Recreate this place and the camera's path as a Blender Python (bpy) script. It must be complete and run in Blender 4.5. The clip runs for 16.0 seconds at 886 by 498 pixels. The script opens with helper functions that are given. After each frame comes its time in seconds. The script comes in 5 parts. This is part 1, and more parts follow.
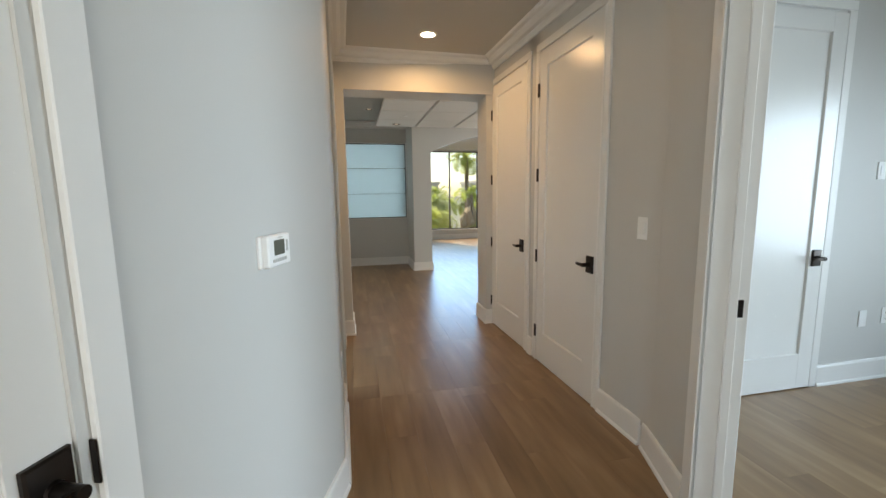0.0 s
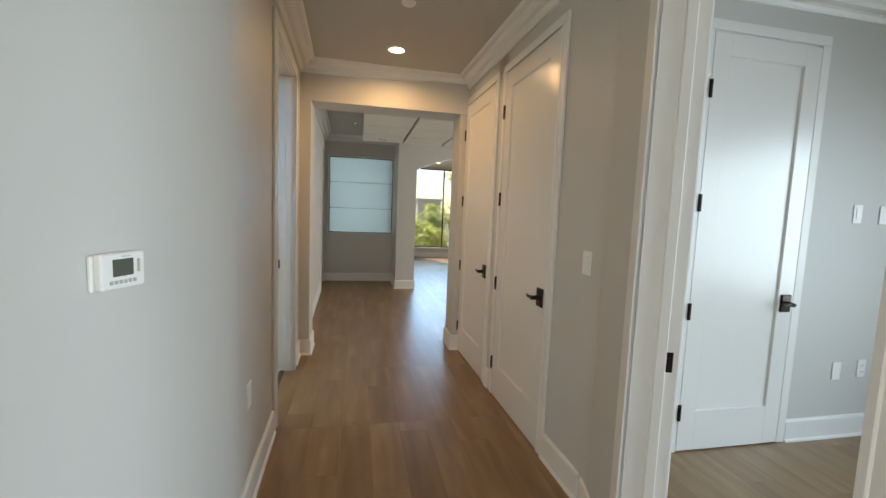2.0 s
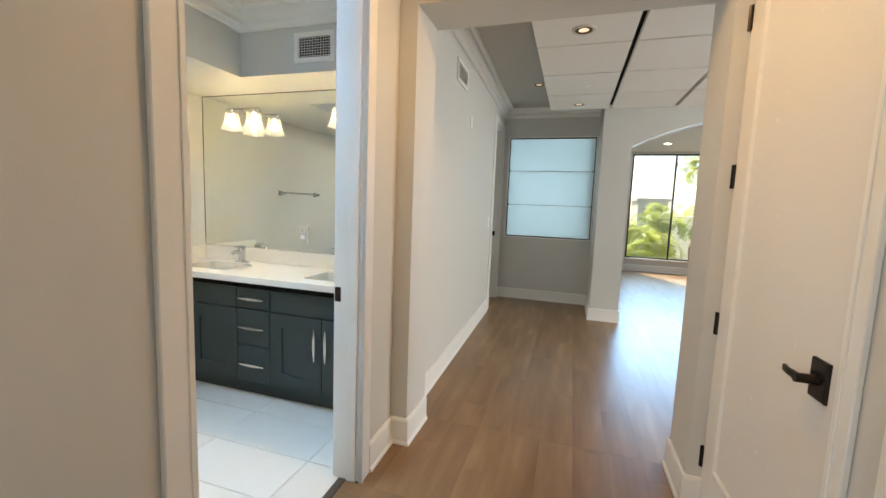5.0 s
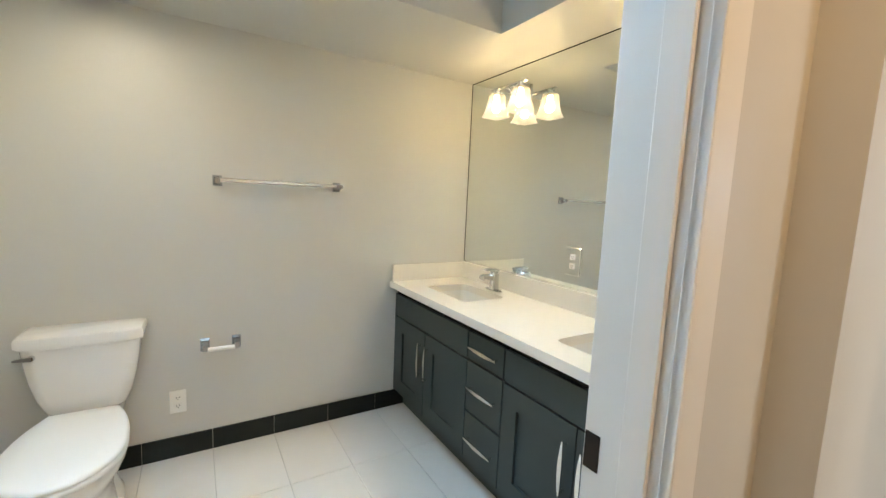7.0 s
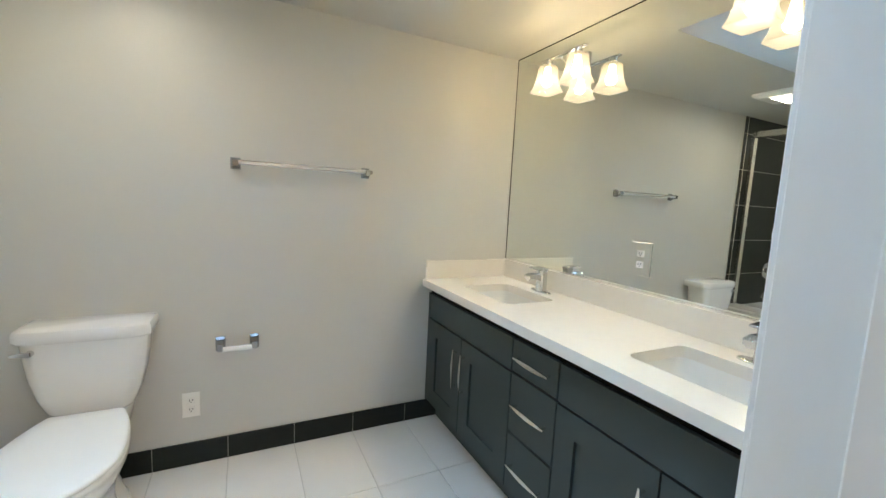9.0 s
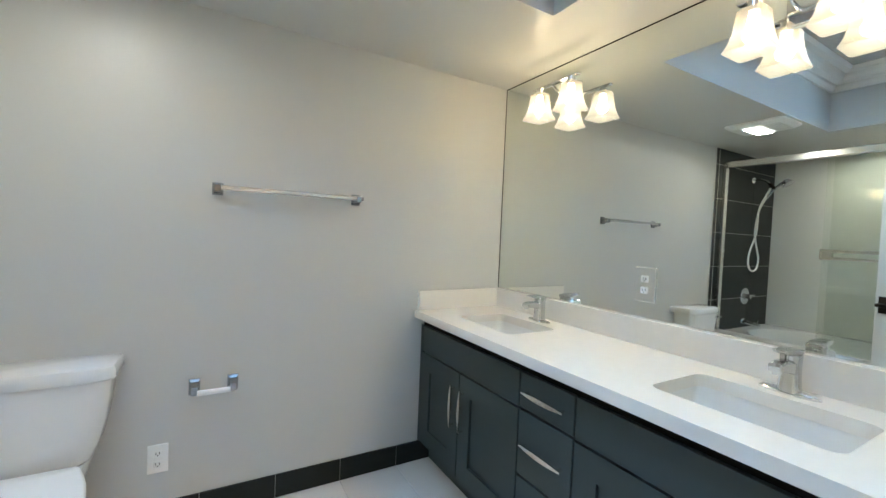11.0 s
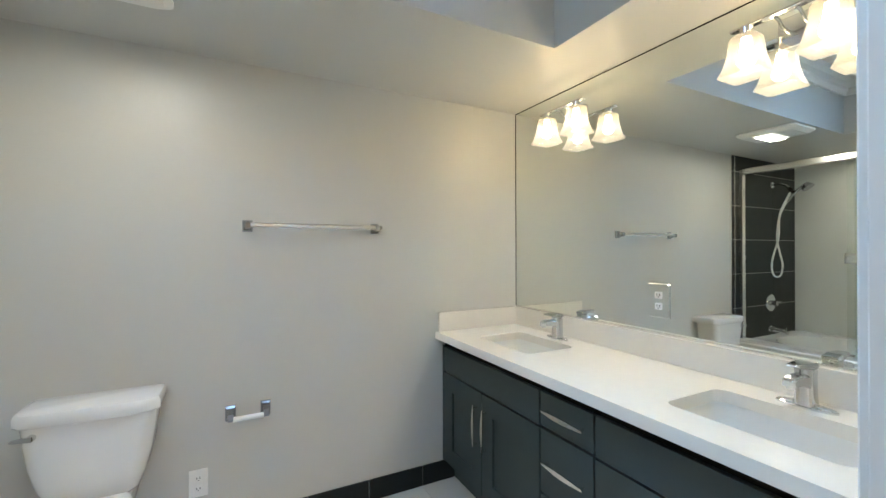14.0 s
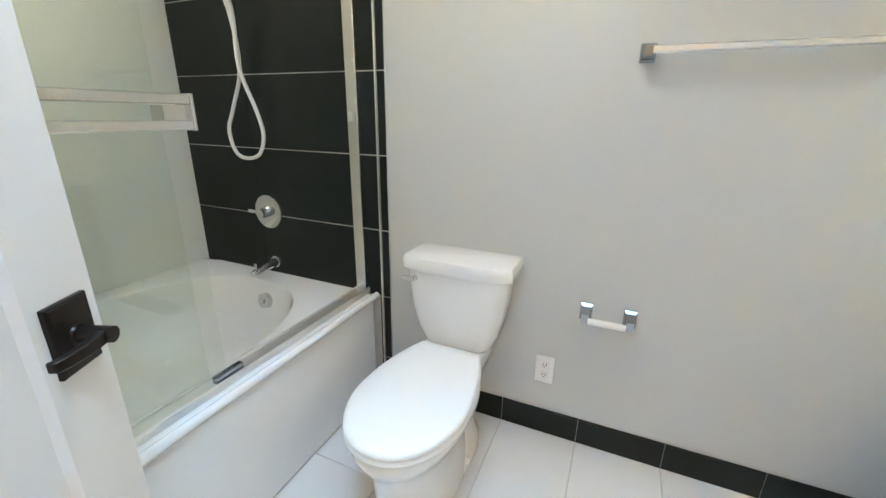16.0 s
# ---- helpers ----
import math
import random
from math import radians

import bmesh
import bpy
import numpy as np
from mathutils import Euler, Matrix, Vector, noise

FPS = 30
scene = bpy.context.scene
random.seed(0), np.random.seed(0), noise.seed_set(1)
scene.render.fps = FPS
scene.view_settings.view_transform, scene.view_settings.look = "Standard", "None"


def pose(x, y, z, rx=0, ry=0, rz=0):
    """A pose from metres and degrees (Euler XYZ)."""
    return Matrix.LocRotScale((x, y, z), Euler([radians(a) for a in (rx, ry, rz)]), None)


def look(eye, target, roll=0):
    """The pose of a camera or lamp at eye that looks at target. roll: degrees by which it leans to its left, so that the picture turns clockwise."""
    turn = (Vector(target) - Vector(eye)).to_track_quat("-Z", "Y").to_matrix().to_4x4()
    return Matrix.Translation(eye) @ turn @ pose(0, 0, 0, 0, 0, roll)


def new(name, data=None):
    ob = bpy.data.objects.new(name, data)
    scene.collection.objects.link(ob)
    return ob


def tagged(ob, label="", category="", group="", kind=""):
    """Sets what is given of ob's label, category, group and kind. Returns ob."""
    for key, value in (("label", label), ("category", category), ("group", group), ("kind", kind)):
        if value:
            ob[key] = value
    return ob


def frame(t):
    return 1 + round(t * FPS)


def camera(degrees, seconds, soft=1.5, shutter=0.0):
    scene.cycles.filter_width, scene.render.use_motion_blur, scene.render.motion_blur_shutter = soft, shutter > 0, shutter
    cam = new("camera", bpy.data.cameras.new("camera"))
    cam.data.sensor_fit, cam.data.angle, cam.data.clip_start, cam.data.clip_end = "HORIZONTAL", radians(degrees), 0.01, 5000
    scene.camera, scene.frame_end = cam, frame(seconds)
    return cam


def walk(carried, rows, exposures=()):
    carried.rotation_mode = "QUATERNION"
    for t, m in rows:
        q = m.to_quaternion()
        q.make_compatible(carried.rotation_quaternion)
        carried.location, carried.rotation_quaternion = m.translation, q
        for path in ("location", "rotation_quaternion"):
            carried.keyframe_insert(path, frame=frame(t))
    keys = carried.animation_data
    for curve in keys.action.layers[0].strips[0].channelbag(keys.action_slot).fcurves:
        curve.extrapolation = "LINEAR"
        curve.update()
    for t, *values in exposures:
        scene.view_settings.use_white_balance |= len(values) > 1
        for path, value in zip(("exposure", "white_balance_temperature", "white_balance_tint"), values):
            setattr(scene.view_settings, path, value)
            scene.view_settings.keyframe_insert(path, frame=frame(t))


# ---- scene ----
# ---- camera and walk ----
cam = camera(95.1, 16.0)
PATH = [
    (0, (0.243, 0.115, 1.382), (0.662, 2.052, 1.114), -0.8),
    (0.5, (0.242, -0.106, 1.384), (0.813, 1.797, 1.154), 0.3),
    (1, (0.301, -0.214, 1.366), (0.874, 1.69, 1.151), 1.5),
    (1.5, (0.476, -0.078, 1.388), (0.965, 1.85, 1.182), 2.4),
    (2, (0.629, 0.197, 1.412), (1.038, 2.146, 1.227), 2.3),
    (2.5, (0.708, 0.532, 1.416), (1.076, 2.49, 1.242), 1.6),
    (3, (0.792, 0.862, 1.412), (1.096, 2.83, 1.228), 1.4),
    (3.2, (0.819, 0.985, 1.418), (1.088, 2.958, 1.228), 1.4),
    (5.3, (1.002, 2.292, 1.351), (0.192, 4.107, 1.125), 2.1),
    (5.5, (0.952, 2.414, 1.366), (-0.008, 4.153, 1.129), 2.0),
    (6, (0.827, 2.751, 1.355), (-0.481, 4.244, 1.11), 2.1),
    (6.5, (0.612, 3.036, 1.33), (-0.946, 4.271, 1.115), 1.9),
    (7, (0.416, 3.142, 1.357), (-1.279, 4.179, 1.129), 2.6),
    (7.5, (0.286, 3.259, 1.349), (-1.481, 4.169, 1.129), 2.6),
    (8, (0.247, 3.29, 1.328), (-1.546, 4.147, 1.103), 3.0),
    (10.3, (0.072, 3.22, 1.252), (-1.669, 4.186, 1.069), 2.4),
    (10.5, (0.063, 3.219, 1.251), (-1.676, 4.195, 1.094), 2.4),
    (11, (0.052, 3.209, 1.256), (-1.68, 4.208, 1.191), 2.4),
    (11.5, (0.062, 3.189, 1.298), (-1.667, 4.191, 1.388), 2.0),
    (12, (0.137, 3.147, 1.37), (-1.576, 4.13, 1.686), 1.7),
    (12.5, (0.225, 3.104, 1.435), (-1.459, 4.051, 1.953), 1.6),
    (13, (0.247, 3.083, 1.46), (-1.429, 4.016, 2.026), 1.3),
    (13.5, (0.194, 3.125, 1.402), (-1.529, 4.078, 1.754), 0.6),
    (14, (0.124, 3.18, 1.305), (-1.653, 4.097, 1.309), -0.1),
    (14.5, (0.035, 3.24, 1.236), (-1.804, 3.955, 0.913), 0.0),
    (15, (-0.095, 3.284, 1.211), (-2.005, 3.576, 0.695), 1.3),
    (15.3, (-0.178, 3.307, 1.196), (-2.093, 3.269, 0.62), 1.5),
    (15.5, (-0.252, 3.291, 1.197), (-2.145, 3.046, 0.599), 1.3),
    (16, (-0.513, 3.215, 1.239), (-2.254, 2.458, 0.609), 0.9),
]
EXPOSURES = [(0, 0.76, 7200, 10), (1, 0.86, 7300, 10), (1.5, 0.80, 7200, 10), (2, 0.66, 7500, 10), (2.5, 0.78, 7800, 10), (3.2, 1.04, 8300, 10), (5.5, 1.24, 6850, 9), (6.5, 1.20, 8000, 9), (7.5, 1.12, 6900, 9), (8, 1.08, 7200, 9), (10.5, 1.0, 6200, 9), (12, 0.90, 6100, 9), (12.5, 0.86, 6250, 10), (13.5, 0.90, 6400, 10), (14.5, 1.18, 6400, 9), (15.2, 1.38, 6400, 10), (16, 1.38, 6450, 10)]
walk(cam, [(t, look(eye, target, roll)) for t, eye, target, roll in PATH], EXPOSURES)

# ---- world, sun, lamps ----
SUN_ELEVATION, SUN_FROM = 48.0, (-0.44, 0.90)
world = bpy.data.worlds.new("sky")
scene.world = world
world.use_nodes = True
wn = world.node_tree.nodes
sky = wn.new("ShaderNodeTexSky")
sky.sky_type, sky.sun_disc = "NISHITA", False
sky.sun_elevation = radians(SUN_ELEVATION)
sky.sun_rotation = math.atan2(SUN_FROM[0], SUN_FROM[1])
world.node_tree.links.new(sky.outputs[0], wn["Background"].inputs[0])
wn["Background"].inputs[1].default_value = 0.15

sun_data = bpy.data.lights.new("sun", "SUN")
sun_data.energy, sun_data.angle, sun_data.color = 5.0, radians(0.5), (1.0, 0.95, 0.86)
sun = new("sun", sun_data)
ce = math.cos(radians(SUN_ELEVATION))
sun.matrix_basis = look((SUN_FROM[0] * ce * 20, SUN_FROM[1] * ce * 20, 20 * math.sin(radians(SUN_ELEVATION))), (0, 0, 0))


def area(name, eye, target, sx, sy, watts, colour, shape="RECTANGLE"):
    data = bpy.data.lights.new(name, "AREA")
    data.shape, data.size, data.size_y, data.energy, data.color = shape, sx, sy, watts, colour
    ob = new(name, data)
    ob.matrix_basis = look(eye, target)
    return ob


SKY_BLUE, WARM = (0.78, 0.89, 1.0), (1.0, 0.66, 0.32)
area("sky_light_bedroom_east_window", (5.36, -0.2, 1.45), (1.2, 0.75, 0.55), 2.6, 1.7, 50, (0.58, 0.78, 1.0)).data.spread = radians(105)
# Added fill lamp at an invented opening behind the camera; no window is known.
area("fill_light_entry_opening", (-0.20, -1.37, 1.4), (-0.1, 1.0, 1.3), 1.05, 1.95, 15, (0.90, 0.95, 1.0))
# Stands in for the sky, which the added box behind these panes shuts out.
area("sky_light_frosted_window", (0.60, 9.35, 1.65), (0.66, 8.2, 1.6), 1.3, 1.7, 23, (0.76, 0.90, 1.0))
area("sky_light_great_window", (3.6, 12.15, 1.9), (3.4, 9.6, 0.0), 4.4, 1.4, 62, (0.30, 0.58, 1.0)).data.spread = radians(100)
# Fill lamp added on the living room's unseen right side; its window is invented.
area("fill_light_living_side", (6.8, 6.2, 1.5), (2.0, 6.0, 1.2), 2.4, 1.8, 84, (0.92, 0.96, 1.0))
area("sky_light_skylight", (-0.52, 3.13, 3.74), (-0.52, 3.13, 0), 0.56, 0.84, 40, (0.40, 0.67, 1.0))
area("downlight_glow_hall", (0.90, 3.63, 2.665), (0.90, 3.63, 0), 0.11, 0.11, 6.0, (1.0, 0.60, 0.27), "DISK").data.spread = radians(168)
area("downlight_glow_tub", (-1.20, 1.564, 2.12), (-1.20, 1.564, 0), 0.11, 0.11, 1.1, (1.0, 0.93, 0.80), "DISK")


# ---- materials ----
def mat(name, colour, rough=0.5, metal=0.0, var=0.05, scale=3.0, bump=0.0, bscale=90.0, rvar=0.08, coat=0.0, emit=0.0, hue=None):
    """A painted, ceramic or metal surface with two scales of variation."""
    m = bpy.data.materials.new(name)
    m.use_nodes = True
    nt = m.node_tree
    n, l = nt.nodes, nt.links
    b = n["Principled BSDF"]
    tc = n.new("ShaderNodeTexCoord")
    big, fine = n.new("ShaderNodeTexNoise"), n.new("ShaderNodeTexNoise")
    big.inputs["Scale"].default_value, fine.inputs["Scale"].default_value = scale, bscale
    big.inputs["Detail"].default_value, fine.inputs["Detail"].default_value = 4, 3
    for q in (big, fine):
        l.new(tc.outputs["Object"], q.inputs["Vector"])
    ramp = n.new("ShaderNodeMix")
    ramp.data_type = "RGBA"
    dark = tuple(c * (1 - var) for c in colour)
    light = tuple(min(1, c * (1 + var)) for c in (hue or colour))
    ramp.inputs[6].default_value, ramp.inputs[7].default_value = (*dark, 1), (*light, 1)
    l.new(big.outputs["Fac"], ramp.inputs[0])
    l.new(ramp.outputs[2], b.inputs["Base Color"])
    rr = n.new("ShaderNodeMapRange")
    rr.inputs[3].default_value, rr.inputs[4].default_value = max(0.0, rough - rvar), min(1, rough + rvar)
    l.new(fine.outputs["Fac"], rr.inputs[0])
    l.new(rr.outputs[0], b.inputs["Roughness"])
    b.inputs["Metallic"].default_value = metal
    b.inputs["Coat Weight"].default_value = coat
    if bump:
        bp = n.new("ShaderNodeBump")
        bp.inputs["Strength"].default_value, bp.inputs["Distance"].default_value = bump, 0.002
        l.new(fine.outputs["Fac"], bp.inputs["Height"])
        l.new(bp.outputs[0], b.inputs["Normal"])
    if emit:
        b.inputs["Emission Color"].default_value, b.inputs["Emission Strength"].default_value = (*colour, 1), emit
    return m


def piece_mat(name, tones, rough, stretch, bump=0.15, rvar=0.08, spread=1.0, grain_share=0.45):
    """Planks or tiles: a tone for each piece by Object Info's Random, with a grain stretched along the piece."""
    m = bpy.data.materials.new(name)
    m.use_nodes = True
    nt = m.node_tree
    n, l = nt.nodes, nt.links
    b = n["Principled BSDF"]
    tc, oi = n.new("ShaderNodeTexCoord"), n.new("ShaderNodeObjectInfo")
    add = n.new("ShaderNodeVectorMath")
    add.operation = "MULTIPLY_ADD"
    mul = n.new("ShaderNodeMath")
    mul.operation = "MULTIPLY"
    mul.inputs[1].default_value = 37.0
    l.new(oi.outputs["Random"], mul.inputs[0])
    add.inputs[1].default_value = stretch
    l.new(tc.outputs["Object"], add.inputs[0])
    l.new(mul.outputs[0], add.inputs[2])
    grain, cloud = n.new("ShaderNodeTexNoise"), n.new("ShaderNodeTexNoise")
    grain.inputs["Scale"].default_value, grain.inputs["Detail"].default_value, grain.inputs["Roughness"].default_value = 9.0, 2.5, 0.5
    cloud.inputs["Scale"].default_value, cloud.inputs["Detail"].default_value = 1.7, 3
    l.new(add.outputs[0], grain.inputs["Vector"])
    l.new(add.outputs[0], cloud.inputs["Vector"])
    mix = n.new("ShaderNodeMath")
    mix.operation = "MULTIPLY_ADD"
    mix.inputs[1].default_value = grain_share * spread
    l.new(grain.outputs["Fac"], mix.inputs[0])
    half = n.new("ShaderNodeMath")
    half.operation = "MULTIPLY_ADD"
    half.inputs[1].default_value = 0.45 * spread
    l.new(cloud.outputs["Fac"], half.inputs[0])
    third = n.new("ShaderNodeMath")
    third.operation = "MULTIPLY"
    third.inputs[1].default_value = 0.14 * spread
    l.new(oi.outputs["Random"], third.inputs[0])
    l.new(third.outputs[0], half.inputs[2])
    l.new(half.outputs[0], mix.inputs[2])
    ramp = n.new("ShaderNodeValToRGB")
    e = ramp.color_ramp.elements
    shift = (grain_share - 0.45) / 2
    e[0].position, e[0].color = 0.25 + shift, (*tones[0], 1)
    e[1].position, e[1].color = min(1.0, 0.95 + shift * 0.4), (*tones[-1], 1)
    if len(tones) > 2:
        q = e.new(0.6 + shift)
        q.color = (*tones[1], 1)
    l.new(mix.outputs[0], ramp.inputs[0])
    l.new(ramp.outputs[0], b.inputs["Base Color"])
    rr = n.new("ShaderNodeMapRange")
    rr.inputs[3].default_value, rr.inputs[4].default_value = rough - rvar, rough + rvar
    l.new(grain.outputs["Fac"], rr.inputs[0])
    l.new(rr.outputs[0], b.inputs["Roughness"])
    bp = n.new("ShaderNodeBump")
    bp.inputs["Strength"].default_value, bp.inputs["Distance"].default_value = bump, 0.001
    l.new(grain.outputs["Fac"], bp.inputs["Height"])
    l.new(bp.outputs[0], b.inputs["Normal"])
    return m


def glass_mat(name, tint=(1, 1, 1), rough=0.0, alpha_mix=0.0):
    m = bpy.data.materials.new(name)
    m.use_nodes = True
    nt = m.node_tree
    n, l = nt.nodes, nt.links
    n.remove(n["Principled BSDF"])
    clear, gloss, mix = n.new("ShaderNodeBsdfTransparent"), n.new("ShaderNodeBsdfGlossy"), n.new("ShaderNodeMixShader")
    facing, power, lift = n.new("ShaderNodeLayerWeight"), n.new("ShaderNodeMath"), n.new("ShaderNodeMath")
    power.operation, lift.operation = "POWER", "MULTIPLY_ADD"
    power.inputs[1].default_value, lift.inputs[1].default_value, lift.inputs[2].default_value = 4.0, 0.9, 0.045
    l.new(facing.outputs["Facing"], power.inputs[0])
    l.new(power.outputs[0], lift.inputs[0])
    clear.inputs[0].default_value = (*tint, 1)
    gloss.inputs["Roughness"].default_value = rough
    l.new(lift.outputs[0], mix.inputs[0])
    l.new(clear.outputs[0], mix.inputs[1])
    l.new(gloss.outputs[0], mix.inputs[2])
    l.new(mix.outputs[0], n["Material Output"].inputs[0])
    return m


def frosted_mat(name, colour, through_part):
    m = bpy.data.materials.new(name)
    m.use_nodes = True
    nt = m.node_tree
    n, l = nt.nodes, nt.links
    b = n["Principled BSDF"]
    b.inputs["Base Color"].default_value, b.inputs["Roughness"].default_value = (*colour, 1), 0.35
    tr, mix = n.new("ShaderNodeBsdfTranslucent"), n.new("ShaderNodeMixShader")
    tr.inputs[0].default_value = (*colour, 1)
    mix.inputs[0].default_value = through_part
    l.new(b.outputs[0], mix.inputs[1])
    l.new(tr.outputs[0], mix.inputs[2])
    l.new(mix.outputs[0], n["Material Output"].inputs[0])
    return m


def glow_mat(name, colour, strength):
    m = bpy.data.materials.new(name)
    m.use_nodes = True
    b = m.node_tree.nodes["Principled BSDF"]
    b.inputs["Base Color"].default_value = (0.9, 0.88, 0.84, 1)
    b.inputs["Roughness"].default_value = 0.35
    b.inputs["Emission Color"].default_value, b.inputs["Emission Strength"].default_value = (*colour, 1), strength
    return m


PAINT = mat("grey_wall_paint", (0.60, 0.59, 0.56), 0.55, var=0.02, scale=1.3, bump=0.12, bscale=220)
PAINT_BATH = mat("grey_bath_paint", (0.60, 0.60, 0.57), 0.38, var=0.02, scale=1.3, bump=0.10, bscale=180)
CEIL = mat("ceiling_paint", (0.50, 0.475, 0.43), 0.6, var=0.02, scale=1.2, bump=0.1, bscale=200)
WHITE = mat("white_trim_paint", (0.80, 0.79, 0.76), 0.40, var=0.015, scale=5, bscale=40, rvar=0.015)
DOORP = mat("white_door_paint", (0.80, 0.785, 0.75), 0.26, var=0.012, scale=3, bscale=40, rvar=0.03)
BLACK = mat("oil_rubbed_bronze", (0.035, 0.028, 0.024), 0.32, 0.85, var=0.3, scale=25, bump=0.05)
# Near-black painted in for shade in gaps and voids; also the mirror's dark edges.
DARK = mat("gap_shade_and_edge_black", (0.012, 0.011, 0.010), 0.7)
CHROME = mat("polished_chrome", (0.66, 0.67, 0.68), 0.10, 1.0, var=0.02, rvar=0.03)
SATIN = mat("satin_nickel", (0.78, 0.77, 0.74), 0.24, 1.0, var=0.03, rvar=0.05)
PORC = mat("white_porcelain", (0.84, 0.84, 0.82), 0.10, var=0.01, rvar=0.03, coat=0.3)
QUARTZ = mat("white_quartz", (0.82, 0.79, 0.73), 0.22, var=0.03, scale=30, bscale=300, rvar=0.04)
CAB = mat("charcoal_cabinet_paint", (0.042, 0.057, 0.058), 0.36, var=0.06, scale=6, bump=0.05, bscale=130)
PLASTIC = mat("white_plastic", (0.87, 0.87, 0.85), 0.35, var=0.02)
LCD = mat("grey_lcd", (0.10, 0.11, 0.09), 0.15, var=0.08, scale=20)
GROUT_W = mat("pale_grout", (0.50, 0.49, 0.46), 0.8, var=0.08, scale=30, bump=0.3)
GROUT_D = mat("grey_grout", (0.60, 0.60, 0.57), 0.8, var=0.1, scale=30, bump=0.3)
PLANK = piece_mat("vinyl_plank", [(0.172, 0.096, 0.044), (0.280, 0.170, 0.084), (0.375, 0.248, 0.138)], 0.33, (1.25, 0.17, 1.0), bump=0.008, rvar=0.025, grain_share=0.85)
TILE = piece_mat("white_porcelain_tile", [(0.70, 0.68, 0.64), (0.80, 0.79, 0.76)], 0.16, (1.0, 1.0, 1.0), bump=0.03, rvar=0.05, spread=0.6)
BTILE = piece_mat("black_slate_tile", [(0.005, 0.008, 0.0085), (0.013, 0.020, 0.0205)], 0.34, (1.5, 1.5, 1.5), bump=0.25, rvar=0.08)
# Specular cut so that the painted shade stays black under the lamps.
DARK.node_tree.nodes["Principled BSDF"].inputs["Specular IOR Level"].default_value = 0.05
for dull in (BTILE, CAB):
    dull.node_tree.nodes["Principled BSDF"].inputs["Specular IOR Level"].default_value = 0.28
PANEL = mat("white_ceiling_panel", (0.80, 0.78, 0.74), 0.7, var=0.02, bump=0.15, bscale=260)
CLEAR = glass_mat("clear_glass", (0.96, 0.985, 0.97))
SHOWER = glass_mat("shower_glass", (0.970, 0.990, 0.972), 0.0)
FROST = frosted_mat("frosted_glass", (0.70, 0.80, 0.84), 0.45)
SHADE = glow_mat("opal_glass_lit", (1.0, 0.80, 0.48), 4.0)
sn = SHADE.node_tree.nodes
s_tc, s_xyz, s_ramp, s_tint = sn.new("ShaderNodeTexCoord"), sn.new("ShaderNodeSeparateXYZ"), sn.new("ShaderNodeValToRGB"), sn.new("ShaderNodeValToRGB")
SHADE.node_tree.links.new(s_tc.outputs["Generated"], s_xyz.inputs[0])
for q in (s_ramp, s_tint):
    SHADE.node_tree.links.new(s_xyz.outputs["Z"], q.inputs[0])
for q, stops in ((s_ramp, ((0.0, (0.36, 0.36, 0.36)), (0.22, (0.46, 0.46, 0.46)), (0.42, (0.54, 0.54, 0.54)), (0.62, (0.42, 0.42, 0.42)), (1.0, (0.24, 0.24, 0.24)))), (s_tint, ((0.0, (1.0, 0.90, 0.72)), (0.42, (1.0, 0.93, 0.78)), (0.8, (1.0, 0.90, 0.70)), (1.0, (1.0, 0.86, 0.62))))):
    q.color_ramp.elements[0].position, q.color_ramp.elements[1].position = stops[0][0], stops[-1][0]
    q.color_ramp.elements[0].color, q.color_ramp.elements[1].color = (*stops[0][1], 1), (*stops[-1][1], 1)
    for at, colour in stops[1:-1]:
        q.color_ramp.elements.new(at).color = (*colour, 1)
SHADE.node_tree.links.new(s_ramp.outputs[0], sn["Principled BSDF"].inputs["Emission Strength"])
SHADE.node_tree.links.new(s_tint.outputs[0], sn["Principled BSDF"].inputs["Emission Color"])
s_clear, s_mix = sn.new("ShaderNodeBsdfTransparent"), sn.new("ShaderNodeMixShader")
s_clear.inputs[0].default_value = (1.0, 0.92, 0.78, 1)
s_mix.inputs[0].default_value = 0.44
SHADE.node_tree.links.new(sn["Principled BSDF"].outputs[0], s_mix.inputs[1])
SHADE.node_tree.links.new(s_clear.outputs[0], s_mix.inputs[2])
SHADE.node_tree.links.new(s_mix.outputs[0], sn["Material Output"].inputs[0])
SHADE.node_tree.nodes["Principled BSDF"].inputs["Base Color"].default_value = (0.055, 0.050, 0.042, 1)
BULB = glow_mat("lit_bulb", (1.0, 0.86, 0.62), 112.0)
LED = glow_mat("lit_downlight_lens", (1.0, 0.86, 0.62), 20.0)
FANLED = glow_mat("fan_lamp_lens", (1.0, 0.95, 0.82), 1.0)
TRACK = mat("brushed_track_metal", (0.74, 0.73, 0.71), 0.46, 0.85, var=0.04, rvar=0.05)
BRIGHT = mat("bright_polished_bar", (0.84, 0.84, 0.83), 0.20, 0.70, var=0.02, rvar=0.03)
DARK_CHROME = mat("dull_chrome_post", (0.36, 0.38, 0.41), 0.18, 1.0, var=0.05, rvar=0.05)
WHITEPANEL = mat("white_tub_wall_panel", (0.84, 0.86, 0.83), 0.22, var=0.02, rvar=0.05)
# White shaft with some of the sky's blue light mixed into its base colour.
SHAFT = mat("sky_tinted_shaft_white", (0.66, 0.70, 0.74), 0.6, var=0.02)

m_mirror = bpy.data.materials.new("mirror_silver")
m_mirror.use_nodes = True
mb = m_mirror.node_tree.nodes["Principled BSDF"]
mb.inputs["Base Color"].default_value, mb.inputs["Metallic"].default_value, mb.inputs["Roughness"].default_value = (0.86, 0.90, 0.87, 1), 1.0, 0.0


